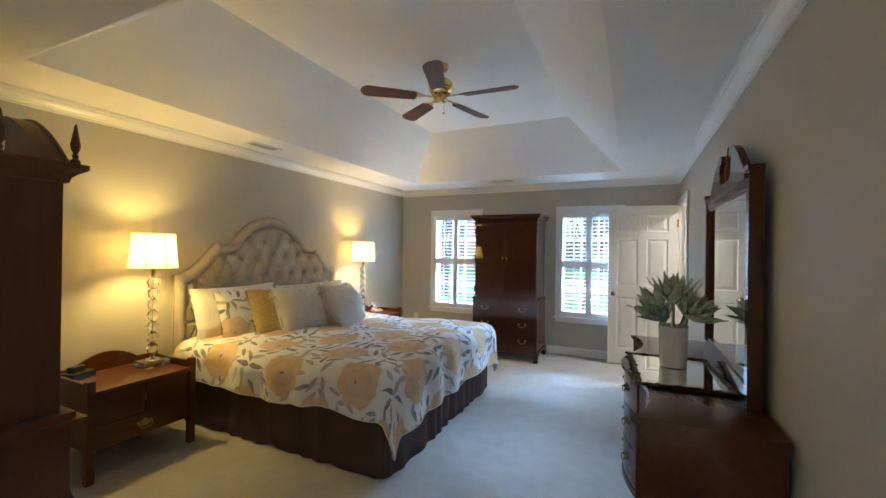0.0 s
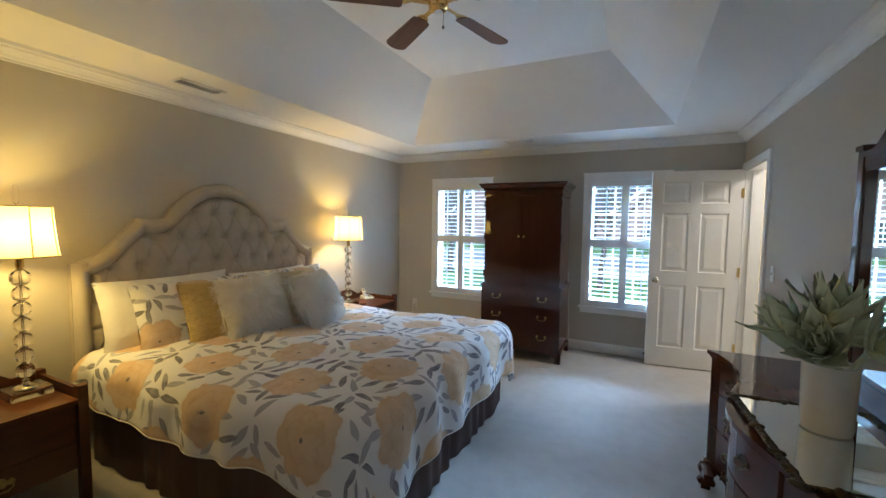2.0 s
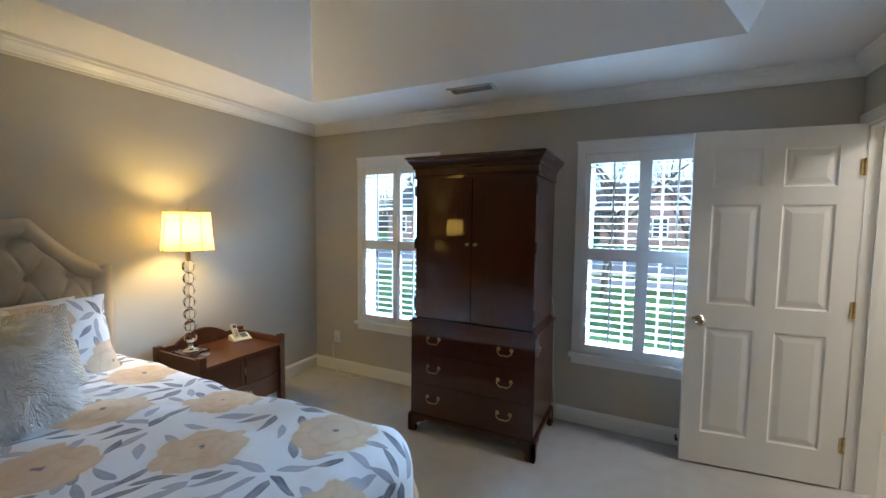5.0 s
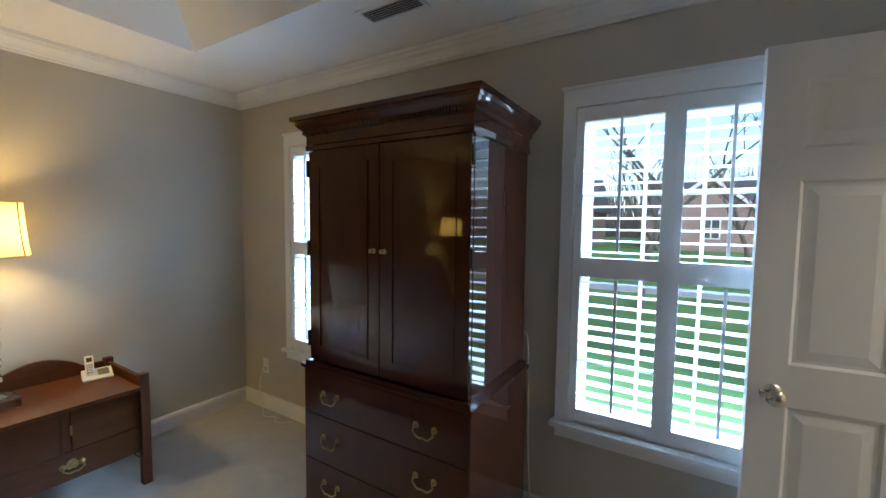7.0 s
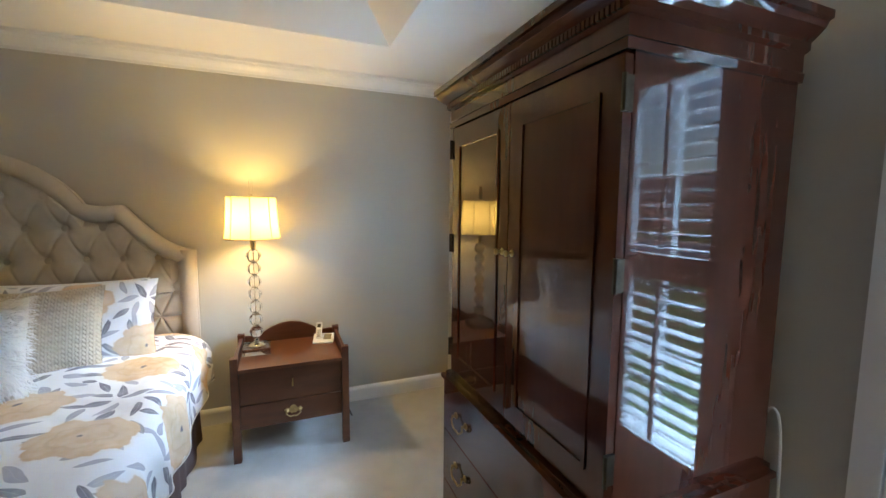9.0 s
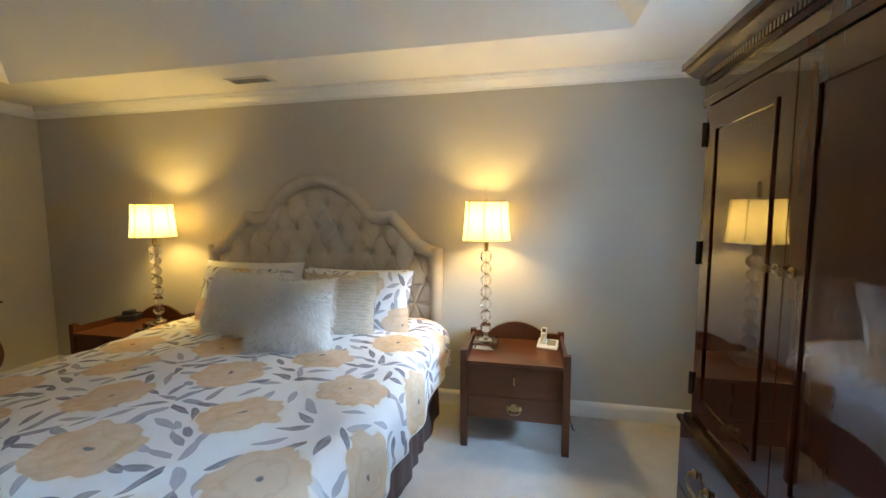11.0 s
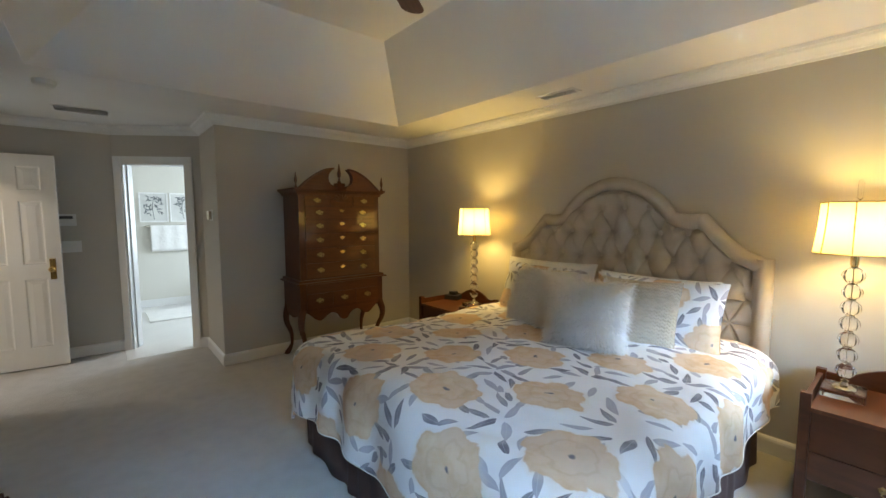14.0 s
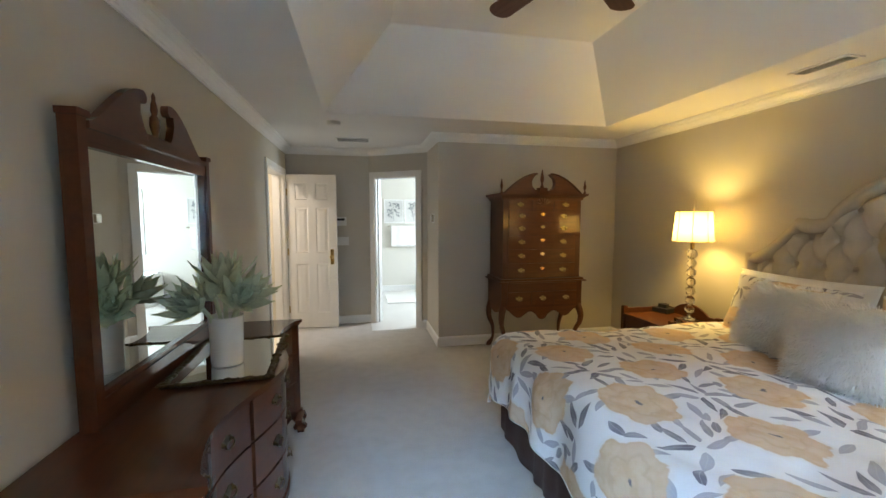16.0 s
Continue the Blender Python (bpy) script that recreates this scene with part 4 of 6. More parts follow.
        leaf = math_("MULTIPLY", smooth(math_("SUBTRACT", half_w, ay), 0.0, 0.0025), smooth(rnd[1], keep, keep + 0.01))
        tone = mixc(smooth(rnd[2], 0.25, 0.75), (0.20, 0.20, 0.24), (0.46, 0.46, 0.52))
        tone = mixc(math_("MULTIPLY", smooth(tex.outputs["Fac"], 0.35, 0.75), 0.5), tone, (0.55, 0.55, 0.60))
        tone = mixc(math_("MULTIPLY", smooth(ay, 0.0016, 0.0006), 0.4), tone, (0.60, 0.60, 0.63))
        col = mixc(leaf, col, tone)
    col = mixc(math_("MULTIPLY", smooth(rim, -0.024, 0.0), 0.25), col, (0.80, 0.68, 0.54))
    col = mixc(flower, col, peach)
    l.new(col, p.inputs["Base Color"])
    weave = noise_(900, 1)
    fold = noise_(7, 4)
    bp = n.new("ShaderNodeBump")
    bp.inputs["Strength"].default_value, bp.inputs["Distance"].default_value = 0.35, 0.02
    l.new(math_("ADD", fold.outputs["Fac"], math_("MULTIPLY", weave.outputs["Fac"], 0.03)), bp.inputs["Height"])
    l.new(bp.outputs["Normal"], p.inputs["Normal"])
    return m


COTTON = mat("white_cotton", (0.80, 0.79, 0.77), 0.9, vary=0.03, scale=9, bump=0.35, bscale=14, spec=0.2, bdist=0.02)
FLORAL = cloth_pattern("floral_cotton")
SHAM = cloth_pattern("floral_sham_cotton", 0.85)


def duvet():
    nu, nv = 120, 150
    e, drop_e, drop_s, drop_n, r = BX[1] + 0.02, 0.40, 0.30, 0.33, 0.13
    u0, u1 = 0.10, e + drop_e
    v0, v1 = BY[0] - drop_s, BY[1] + drop_n
    bm = bmesh.new()
    uvl = bm.loops.layers.uv.new("UVMap")
    g, uvs = {}, {}
    for i in range(nu + 1):
        u = u0 + (u1 - u0) * i / nu
        for j in range(nv + 1):
            v = v0 + (v1 - v0) * j / nv
            du = max(0, u - (e - 0.06))
            dv = (v - (BY[1] - 0.06)) if v > BY[1] - 0.06 else ((v - (BY[0] + 0.06)) if v < BY[0] + 0.06 else 0)
            s = math.hypot(du, dv)
            x, y = min(u, e - 0.06), min(max(v, BY[0] + 0.06), BY[1] - 0.06)
            crown = 0.035 * (1 - ((y - BYC) / 0.98) ** 2) + 0.025 * math.exp(-((u - 0.4) / 0.5) ** 2)
            z = 0.645 + crown + 0.03 * max(0.0, min(1.0, (u - 0.9) / 0.8))
            if s > 0:
                dx, dy = du / s, dv / s
                q = math.pi / 2 * r
                if s < q:
                    a = s / r
                    h, d = r * math.sin(a), r * (1 - math.cos(a))
                else:
                    h, d = r + 0.05 * (s - q), r + (s - q)
                wave = (0.016 * math.sin(u * 17 + 1.3 * math.sin(u * 5)) if abs(dv) > du else 0.018 * math.sin(v * 15 + 1.7 * math.sin(v * 4)))
                h += wave * min(1, s / 0.2)
                x, y, z = x + dx * h, y + dy * h, z - d
            nz = noise.noise(Vector((u * 3.1, v * 3.1, 0.3))) * 0.022 + noise.noise(Vector((u * 8, v * 8, 2.3))) * 0.006 + abs(noise.noise(Vector((u * 5 + v * 2, v * 4.5 - u * 2, 5.3)))) * 0.018
            z += nz
            g[i, j] = bm.verts.new((x, y, z))
            uvs[i, j] = (u, v)
    for i in range(nu):
        for j in range(nv):
            k = ((i, j), (i + 1, j), (i + 1, j + 1), (i, j + 1))
            f = bm.faces.new([g[c] for c in k])
            for lp, c in zip(f.loops, k):
                lp[uvl].uv = uvs[c]
    edge = {c: tuple(v.co) for c, v in g.items() if c[0] == nu or c[1] in (0, nv)}
    ob = part("duvet", bm, FLORAL, None, smooth=True)
    s = ob.modifiers.new("thickness", "SOLIDIFY")
    s.thickness, s.offset = 0.02, -1
    for a, b in (((0, 0), (nu, 0)), ((nu, 0), (nu, nv)), ((nu, nv), (0, nv))):
        k = max(abs(b[0] - a[0]), abs(b[1] - a[1]))
        hm = bmesh.new()
        tube(hm, [edge[a[0] + (b[0] - a[0]) * i // k, a[1] + (b[1] - a[1]) * i // k] for i in range(k + 1)], 0.003, 6)
        part("hem", hm, COTTON, ob, "white rolled hem", smooth=True)
    return tagged(ob, "white cotton duvet printed with peach flowers and grey leaves", "duvet")


duvet()


def bed():
    th = empty("bed", pose(0, BYC, 0), label="king-size bed base with a dark brown pleated bed skirt", category="bed")
    w = (BY[1] - BY[0]) / 2
    part("mattress", boxes((BX[0] - 0.01, BX[1] - 0.07, -w + 0.07, w - 0.07, 0.30, 0.585)), LINEN, th, bevel=0.05, segs=3)
    part("box_spring", boxes((BX[0] - 0.01, BX[1] - 0.04, -w + 0.04, w - 0.04, 0.10, 0.30)), SKIRT, th, bevel=0.02)
    for a, b in (((BX[0], -w), (BX[1], -w)), ((BX[1], -w), (BX[1], w)), ((BX[1], w), (BX[0], w))):
        bm = bmesh.new()
        L = math.hypot(b[0] - a[0], b[1] - a[1])
        d = ((b[0] - a[0]) / L, (b[1] - a[1]) / L)
        nr = (d[1], -d[0])
        n = 160
        rows = []
        for k in range(7):
            f = k / 6
            z = 0.50 - f * 0.492
            row = []
            for i in range(n + 1):
                s = L * i / n
                pl = 0.0
                for c in (0.0, L / 2, L):
                    x = (s - c) / 0.05
                    pl += -0.030 * math.exp(-x * x) if abs(x) < 3 else 0
                wv = 0.012 * noise.noise(Vector((s * 6, f * 0.8, a[0] * 3))) + 0.007 * math.sin(s * 34 + 2 * math.sin(s * 9))
                o = (wv + pl) * (0.25 + f) + 0.012 * f
                row.append(bm.verts.new((a[0] + d[0] * s + nr[0] * o, a[1] + d[1] * s + nr[1] * o, z)))
            rows.append(row)
        for p, q in zip(rows, rows[1:]):
            for i in range(n):
                bm.faces.new((p[i], p[i + 1], q[i + 1], q[i]))
        sk = part("bed_skirt", bm, SKIRT, th, "dark brown pleated fabric skirt", smooth=True)
        md = sk.modifiers.new("thickness", "SOLIDIFY")
        md.thickness = 0.004
    for x in (0.35, 1.95):
        for y in (-0.8, 0.8):
            lb = bmesh.new()
            lathe(lb, [(0.025, 0), (0.025, 0.1)], x, y, 12)
            part("leg", lb, BLACK, th)


bed()

KNIT_G = mat("gold_knit", (0.64, 0.49, 0.23), 0.95, vary=0.12, scale=40, bump=1.0, bscale=110, spec=0.1, bdist=0.012, stretch=(1, 0.5, 1.2))
KNIT_B = mat("beige_knit", (0.60, 0.53, 0.42), 0.95, vary=0.12, scale=40, bump=1.0, bscale=110, spec=0.1, bdist=0.012, stretch=(1, 0.5, 1.2))
for _m in (KNIT_G, KNIT_B):
    # rows of zigzag stitches
    _n, _l = _m.node_tree.nodes, _m.node_tree.links
    _tc, _sx = _n.new("ShaderNodeTexCoord"), _n.new("ShaderNodeSeparateXYZ")
    _l.new(_tc.outputs["Object"], _sx.inputs[0])

    def _op(op, a, b):
        k = _n.new("ShaderNodeMath")
        k.operation = op
        for i, v in enumerate((a, b)):
            if isinstance(v, float):
                k.inputs[i].default_value = v
            elif v is not None:
                _l.new(v, k.inputs[i])
        return k.outputs[0]

    zig = _op("PINGPONG", _sx.outputs[1], 0.012)
    row = _op("SINE", _op("MULTIPLY", _op("ADD", _sx.outputs[2], zig), 300.0), None)
    stitch = _op("SINE", _op("MULTIPLY", _sx.outputs[1], 523.0), None)
    hgt = _op("ADD", row, _op("MULTIPLY", stitch, 0.45))
    _bp = _n.new("ShaderNodeBump")
    _bp.inputs["Strength"].default_value, _bp.inputs["Distance"].default_value = 0.5, 0.004
    _l.new(hgt, _bp.inputs["Height"])
    _l.new(_bp.outputs["Normal"], _n["Principled BSDF"].inputs["Normal"])
FUR = mat("white_fur", (0.95, 0.94, 0.92), 0.8, vary=0.04, scale=30, spec=0.25)


_n, _l = FUR.node_tree.nodes, FUR.node_tree.links
_t, _mx = _n.new("ShaderNodeBsdfTranslucent"), _n.new("ShaderNodeMixShader")
_t.inputs["Color"].default_value = (0.95, 0.94, 0.91, 1)
_mx.inputs[0].default_value = 0.28
_l.new(_n["Principled BSDF"].outputs[0], _mx.inputs[1])
_l.new(_t.outputs[0], _mx.inputs[2])
_l.new(_mx.outputs[0], _n["Material Output"].inputs["Surface"])

FURSKIN = mat("fur_backing", (0.93, 0.92, 0.89), 0.9, vary=0.02, scale=30, spec=0.1)


def pillow_surface(w, h, t, a, b, side):
    """A point of a stuffed pillow over the square -1..1; local x thickness, y width, z height."""
    k = (1 - abs(a) ** 2.6) ** 0.62 * (1 - abs(b) ** 2.6) ** 0.62
    y = a * w / 2 * (1 - 0.05 * (1 - b * b) * abs(a) ** 3)
    z = b * h / 2 * (1 - 0.06 * (1 - a * a) * abs(b) ** 3)
    wr = 0.010 * noise.noise(Vector((a * 3 + w, b * 3, side * 2.0))) * (1 - k * 0.3)
    return Vector((side * (t / 2 * k + 0.004) + wr, y, z))


def pillow(name, label, m, w, h, t, material, fur=0, group="pillows on the bed"):
    bm = bmesh.new()
    uvl = bm.loops.layers.uv.new("UVMap")
    n = 26
    for side in (1, -1):
        g = {}
        for i in range(n + 1):
            for j in range(n + 1):
                a, b = -1 + 2 * i / n, -1 + 2 * j / n
                g[i, j] = bm.verts.new(pillow_surface(w, h, t, a, b, side))
        for i in range(n):
            for j in range(n):
                k = ((i, j), (i + 1, j), (i + 1, j + 1), (i, j + 1))
                f = bm.faces.new([g[c] for c in (k if side > 0 else k[::-1])])
                for lp, c in zip(f.loops, (k if side > 0 else k[::-1])):
                    lp[uvl].uv = (c[0] / n * w + m.translation.y * 3, c[1] / n * h + 0.37)
    bmesh.ops.remove_doubles(bm, verts=[v for v in bm.verts if abs(abs(v.co.y) - w / 2) < 0.03 or abs(abs(v.co.z) - h / 2) < 0.03], dist=0.009)
    ob = part(name, bm, material, None, smooth=True)
    ob.matrix_world = m
    tagged(ob, label, "pillow", group)
    if fur:
        rng = random.Random(int(w * 1000) + int(m.translation.y * 100))
        verts, faces = [], []
        for _ in range(fur):
            a, b = rng.uniform(-1, 1), rng.uniform(-1, 1)
            side = 1 if rng.random() < 0.72 else -1
            p = pillow_surface(w, h, t, a, b, side)
            nr = Vector((side * 0.50, a * abs(a) * 1.3, b * abs(b) * 0.9 - 0.75))
            tuft = noise.noise_vector(Vector((a * 5 + side, b * 5, m.translation.y)))
            d = (nr + Vector((0.06 * tuft.x, 0.75 * tuft.y, 0.5 * tuft.z)) + Vector((rng.gauss(0, 0.10), rng.gauss(0, 0.26), rng.gauss(0, 0.26)))).normalized()
            L = rng.uniform(0.028, 0.060)
            mid = p + d * L * 0.55
            tip = p + d * L * 0.85 + Vector((0, 0, -0.014 * rng.random())) + tuft * 0.012
            sd = d.cross(Vector((side, a * abs(a) * 0.8 + rng.gauss(0, 0.12), b * abs(b) * 0.8 + rng.gauss(0, 0.12)))).normalized() * rng.uniform(0.0010, 0.0022)
            k = len(verts)
            verts += [p - sd, p + sd, mid + sd * 0.9, mid - sd * 0.9, tip]
            faces += [(k, k + 1, k + 2, k + 3), (k + 3, k + 2, k + 4)]
        me = bpy.data.meshes.new("fur")
        me.from_pydata([tuple(v) for v in verts], [], faces)
        me.materials.append(FUR)
        fo = new("fur", me)
        fo.parent = ob
        tagged(fo, "long shaggy white fur", kind="stuff")
    return ob


def lean(x, y, z, tilt, turn):
    """A pillow that leans back towards the headboard; its foot at x, y, z."""
    return Matrix.Translation((x, y, z)) @ Matrix.Rotation(radians(turn), 4, "Z") @ Matrix.Rotation(radians(-tilt), 4, "Y")


pillow("pillow", "white cotton pillow standing against the headboard", lean(0.18, -3.27, 0.86, 14, 0), 0.88, 0.47, 0.19, COTTON)
pillow("pillow", "white cotton pillow standing against the headboard", lean(0.18, -2.40, 0.84, 16, 0), 0.80, 0.44, 0.19, COTTON)
pillow("pillow", "floral cotton sham with peach and grey print", lean(0.37, -3.20, 0.850, 20, -4), 0.80, 0.46, 0.17, SHAM)
pillow("pillow", "floral cotton sham with peach and grey print", lean(0.36, -2.32, 0.850, 20, 3), 0.80, 0.46, 0.17, SHAM)
pillow("cushion", "gold chunky-knit square cushion", lean(0.50, -3.135, 0.850, 24, -8), 0.48, 0.46, 0.15, KNIT_G)
pillow("cushion", "beige chunky-knit square cushion", lean(0.50, -2.36, 0.850, 24, 8), 0.48, 0.46, 0.15, KNIT_B)
pillow("cushion", "shaggy white fur cushion", lean(0.64, -2.985, 0.872, 24, -4), 0.48, 0.45, 0.25, FURSKIN, fur=5500)
pillow("cushion", "shaggy white fur cushion", lean(0.80, -2.525, 0.862, 27, 15), 0.48, 0.45, 0.25, FURSKIN, fur=5500)

# ---- highboy ----
def scroll_half(s):
    """Outline of one half of a broken swan-neck pediment: distance from the middle and height."""
    pts = []
    for i in range(17):
        f = i / 16
        x = 0.50 - f * 0.38
        z = 0.0 + 0.215 * (0.5 - 0.5 * math.cos(math.pi * f ** 0.85))
        pts.append((s * x, z))
    for a in range(8):
        t = radians(95 + a * 32)
        pts.append((s * (0.118 + 0.030 * math.cos(t) + 0.004), 0.188 + 0.028 * math.sin(t)))
    pts += [(s * 0.150, 0.12), (s * 0.125, 0.06), (s * 0.10, 0.03), (s * 0.10, 0.0)]
    return pts


def crescent_half(s):
    """Outline of one half of the highboy's pediment: a convex sweep up to a point beside the middle, hollow inside."""
    pts = [(s * (0.50 - 0.415 * i / 18), 0.208 * math.sin(math.pi / 2 * i / 18) ** 0.95) for i in range(19)]
    return pts + [(s * x, z) for x, z in ((0.105, 0.192), (0.132, 0.168), (0.148, 0.140), (0.153, 0.110), (0.147, 0.080), (0.130, 0.056), (0.105, 0.042), (0.075, 0.034), (0.070, 0.0))]


def finial(parent, m, h, material, name="finial"):
    bm = bmesh.new()
    k = h / 0.2
    lathe(bm, [(r * k * 0.78, z * k) for r, z in ((0.026, 0), (0.026, 0.02), (0.012, 0.03), (0.018, 0.042), (0.010, 0.052), (0.022, 0.072), (0.026, 0.095), (0.020, 0.125), (0.014, 0.15), (0.010, 0.17), (0.008, 0.185), (0.002, 0.2))], segs=16)
    ob = part(name, bm, material, parent, smooth=True)
    ob.matrix_local = m
    return ob


def plate_pull(parent, m, w=0.075, material=AGED):
    pb = bmesh.new()
    out = [(-0.050, 0.004), (-0.036, 0.020), (-0.022, 0.014), (-0.010, 0.030), (0, 0.034), (0.010, 0.030), (0.022, 0.014), (0.036, 0.020), (0.050, 0.004), (0.038, -0.012), (0.022, -0.010), (0.010, -0.026), (0, -0.022), (-0.010, -0.026), (-0.022, -0.010), (-0.038, -0.012)]
    prism(pb, out, 0, 0.0025, "y")
    pl = part("back_plate", pb, material, parent, "brass bat-wing plate")
    pl.matrix_local = m
    bail_pull(parent, m @ Matrix.Translation((0, 0.0025, 0)), w * 0.9, 0.026, material)


def cabriole(bm, x, y, sx, sy, h):
    """An S-curved leg that swells outwards at the knee; sx, sy point outwards."""
    pts, rad = [], []
    for i in range(13):
        f = i / 12
        o = 0.030 * math.sin(math.pi * min(1, f * 1.9)) * (1 if f < 0.53 else 0) - 0.020 * math.sin(math.pi * max(0, (f - 0.45) / 0.55)) + 0.030 * max(0, (f - 0.86) / 0.14)
        pts.append((x + sx * o, y + sy * o, h * (1 - f) + 0.012 * f))
        rad.append(0.040 - 0.024 * min(1, f / 0.75) + 0.014 * max(0, (f - 0.84) / 0.16))
    tube(bm, pts, rad, 12)
    k = len(bm.verts)
    lathe(bm, [(0.024, 0), (0.030, 0.006), (0.028, 0.014), (0.018, 0.024)], pts[-1][0], pts[-1][1], 14)


def highboy():
    th = empty("highboy", Matrix.Translation((1.15, -5.545, 0)), label="cherry highboy chest with swan-neck pediment, brass pulls and cabriole legs", category="chest")
    # local: y from 0 at the back to +0.46 at the front
    hw = 0.445
    part("upper_case", boxes((-hw, hw, 0.01, 0.43, 0.83, 1.70)), CHERRYV, th, bevel=0.003)
    part("waist_moulding", boxes((-hw - 0.055, hw + 0.055, 0.0, 0.492, 0.795, 0.808), (-hw - 0.030, hw + 0.030, 0.0, 0.465, 0.808, 0.832)), CHERRY, th, bevel=0.006)
    part("lower_case", boxes((-hw - 0.02, hw + 0.02, 0.005, 0.455, 0.52, 0.795)), CHERRYV, th, bevel=0.003)
    ap = bmesh.new()
    out = [(-0.41, 0.52), (0.41, 0.52)]
    for i in range(41):
        u = 0.41 - 0.82 * i / 40
        a = abs(u)
        z = 0.44 - 0.035 * math.cos(a / 0.41 * 6.283 * 1.5) - (0.02 if a < 0.05 else 0) + 0.03 * (a / 0.41) ** 4
        out.append((u, z))
    prism(ap, out, 0.43, 0.4545, "y")
    part("apron", ap, CHERRY, th)
    for s in (-1, 1):
        sp = bmesh.new()
        o2 = [(0.03, 0.521), (0.43, 0.521)] + [(0.43 - 0.40 * i / 20, 0.455 + 0.02 * math.cos(i / 20 * 6.283)) for i in range(21)]
        prism(sp, o2, s * (hw + 0.0195), s * (hw - 0.002), "x")
        part("side_apron", sp, CHERRY, th)
        for y, sy in ((0.04, -0.3), (0.425, 1)):
            lb = bmesh.new()
            cabriole(lb, s * (hw - 0.012), y, s, sy, 0.53)
            part("leg", lb, CHERRYV, th, smooth=True)
    # drawers
    def drawer(x0, x1, z0, z1, pulls, y=0.43):
        d = part("drawer", boxes((x0, x1, y, y + 0.010, z0, z1)), CHERRY, th, bevel=0.004)
        for px in pulls:
            plate_pull(d, Matrix.Translation((px, y + 0.010, (z0 + z1) / 2 + 0.004)) @ Matrix.Scale(0.8, 4))
        if len(pulls) == 2:
            eb = bmesh.new()
            prism(eb, [(-0.030, 0.010), (-0.012, 0.010), (0, 0.020), (0.012, 0.010), (0.030, 0.010), (0.018, -0.008), (0, -0.016), (-0.018, -0.008)], 0, 0.003, "y")
            e = part("escutcheon", eb, BRASS, d, "brass keyhole plate")
            e.matrix_local = Matrix.Translation(((x0 + x1) / 2, y + 0.010, (z0 + z1) / 2 + 0.02))
        return d
    zz = [0.845, 1.005, 1.155, 1.300, 1.440, 1.565]
    for a, b in zip(zz, zz[1:]):
        drawer(-0.385, 0.385, a, b - 0.012, (-0.24, 0.24))
    drawer(-0.385, -0.135, 1.568, 1.665, (-0.26,))
    drawer(0.135, 0.385, 1.568, 1.665, (0.26,))
    d = drawer(-0.12, 0.12, 1.568, 1.74, ())
    fb = bmesh.new()
    for i in range(7):
        a = radians(20 + i * 140 / 6)
        tube(fb, [(0.0, 0.442, 1.61), (0.085 * math.cos(a), 0.446, 1.61 + 0.085 * math.sin(a))], [0.006, 0.014], 8)
    part("carved_fan", fb, CHERRY, d, "carved fan ornament", smooth=True)
    drawer(-0.40, 0.40, 0.70, 0.785, (), 0.455)
    drawer(-0.40, -0.135, 0.545, 0.69, (-0.27,), 0.455)
    drawer(0.135, 0.40, 0.545, 0.69, (0.27,), 0.455)
    drawer(-0.125, 0.125, 0.545, 0.69, (0.0,), 0.455)
    # cornice and pediment
    bm = bmesh.new()
    moulding(bm, [(-hw, 0.0), (-hw, 0.43), (hw, 0.43), (hw, 0.0)], [(0, 1.67), (0.012, 1.67), (0.018, 1.69), (0.034, 1.705), (0.050, 1.715), (0.055, 1.722), (0.055, 1.738), (0, 1.738)], closed=False)
    box(bm, -hw + 0.001, hw - 0.001, 0.005, 0.429, 1.70, 1.737)
    part("cornice", bm, CHERRY, th)
    for s in (-1, 1):
        pb = bmesh.new()
        prism(pb, [(x * 0.88, z + 1.735) for x, z in crescent_half(s)], 0.375, 0.442, "y")
        part("pediment_scroll", pb, CHERRY, th, "carved swan-neck scroll", bevel=0.003)
        lip = bmesh.new()
        tube(lip, [(x * 0.88, 0.446, z + 1.735) for x, z in crescent_half(s)[:19]], 0.010, 8)
        part("scroll_moulding", lip, CHERRYV, th, smooth=True)
        finial(th, Matrix.Translation((s * (hw + 0.028), 0.452, 1.738)), 0.15, CHERRYV)
    part("finial_plinth", boxes((-0.045, 0.045, 0.36, 0.44, 1.738, 1.80), (-0.10, 0.10, 0.38, 0.43, 1.737, 1.765)), CHERRY, th, bevel=0.003)
    finial(th, Matrix.Translation((0, 0.40, 1.80)), 0.20, CHERRYV)
    return th


highboy()

# ---- dresser with its mirror ----
DZ = 0.775


def serp(f):
    """Bow of the serpentine front over -1..1 of the width, in metres."""
    a = abs(f)
    return 0.072 * math.cos(f * math.pi * 1.5) * (1 - 0.15 * a) + 0.012 + (0.02 if a > 0.96 else 0)


REDWOOD = mat("red_mahogany", (0.085, 0.023, 0.008), 0.45, vary=0.16, scale=9, bscale=60, coat=0.9, spec=0.04, stretch=(4, 0.5, 4))
OLDBR = mat("old_brass", (0.14, 0.10, 0.048), 0.45, 1.0, vary=0.3, scale=60)


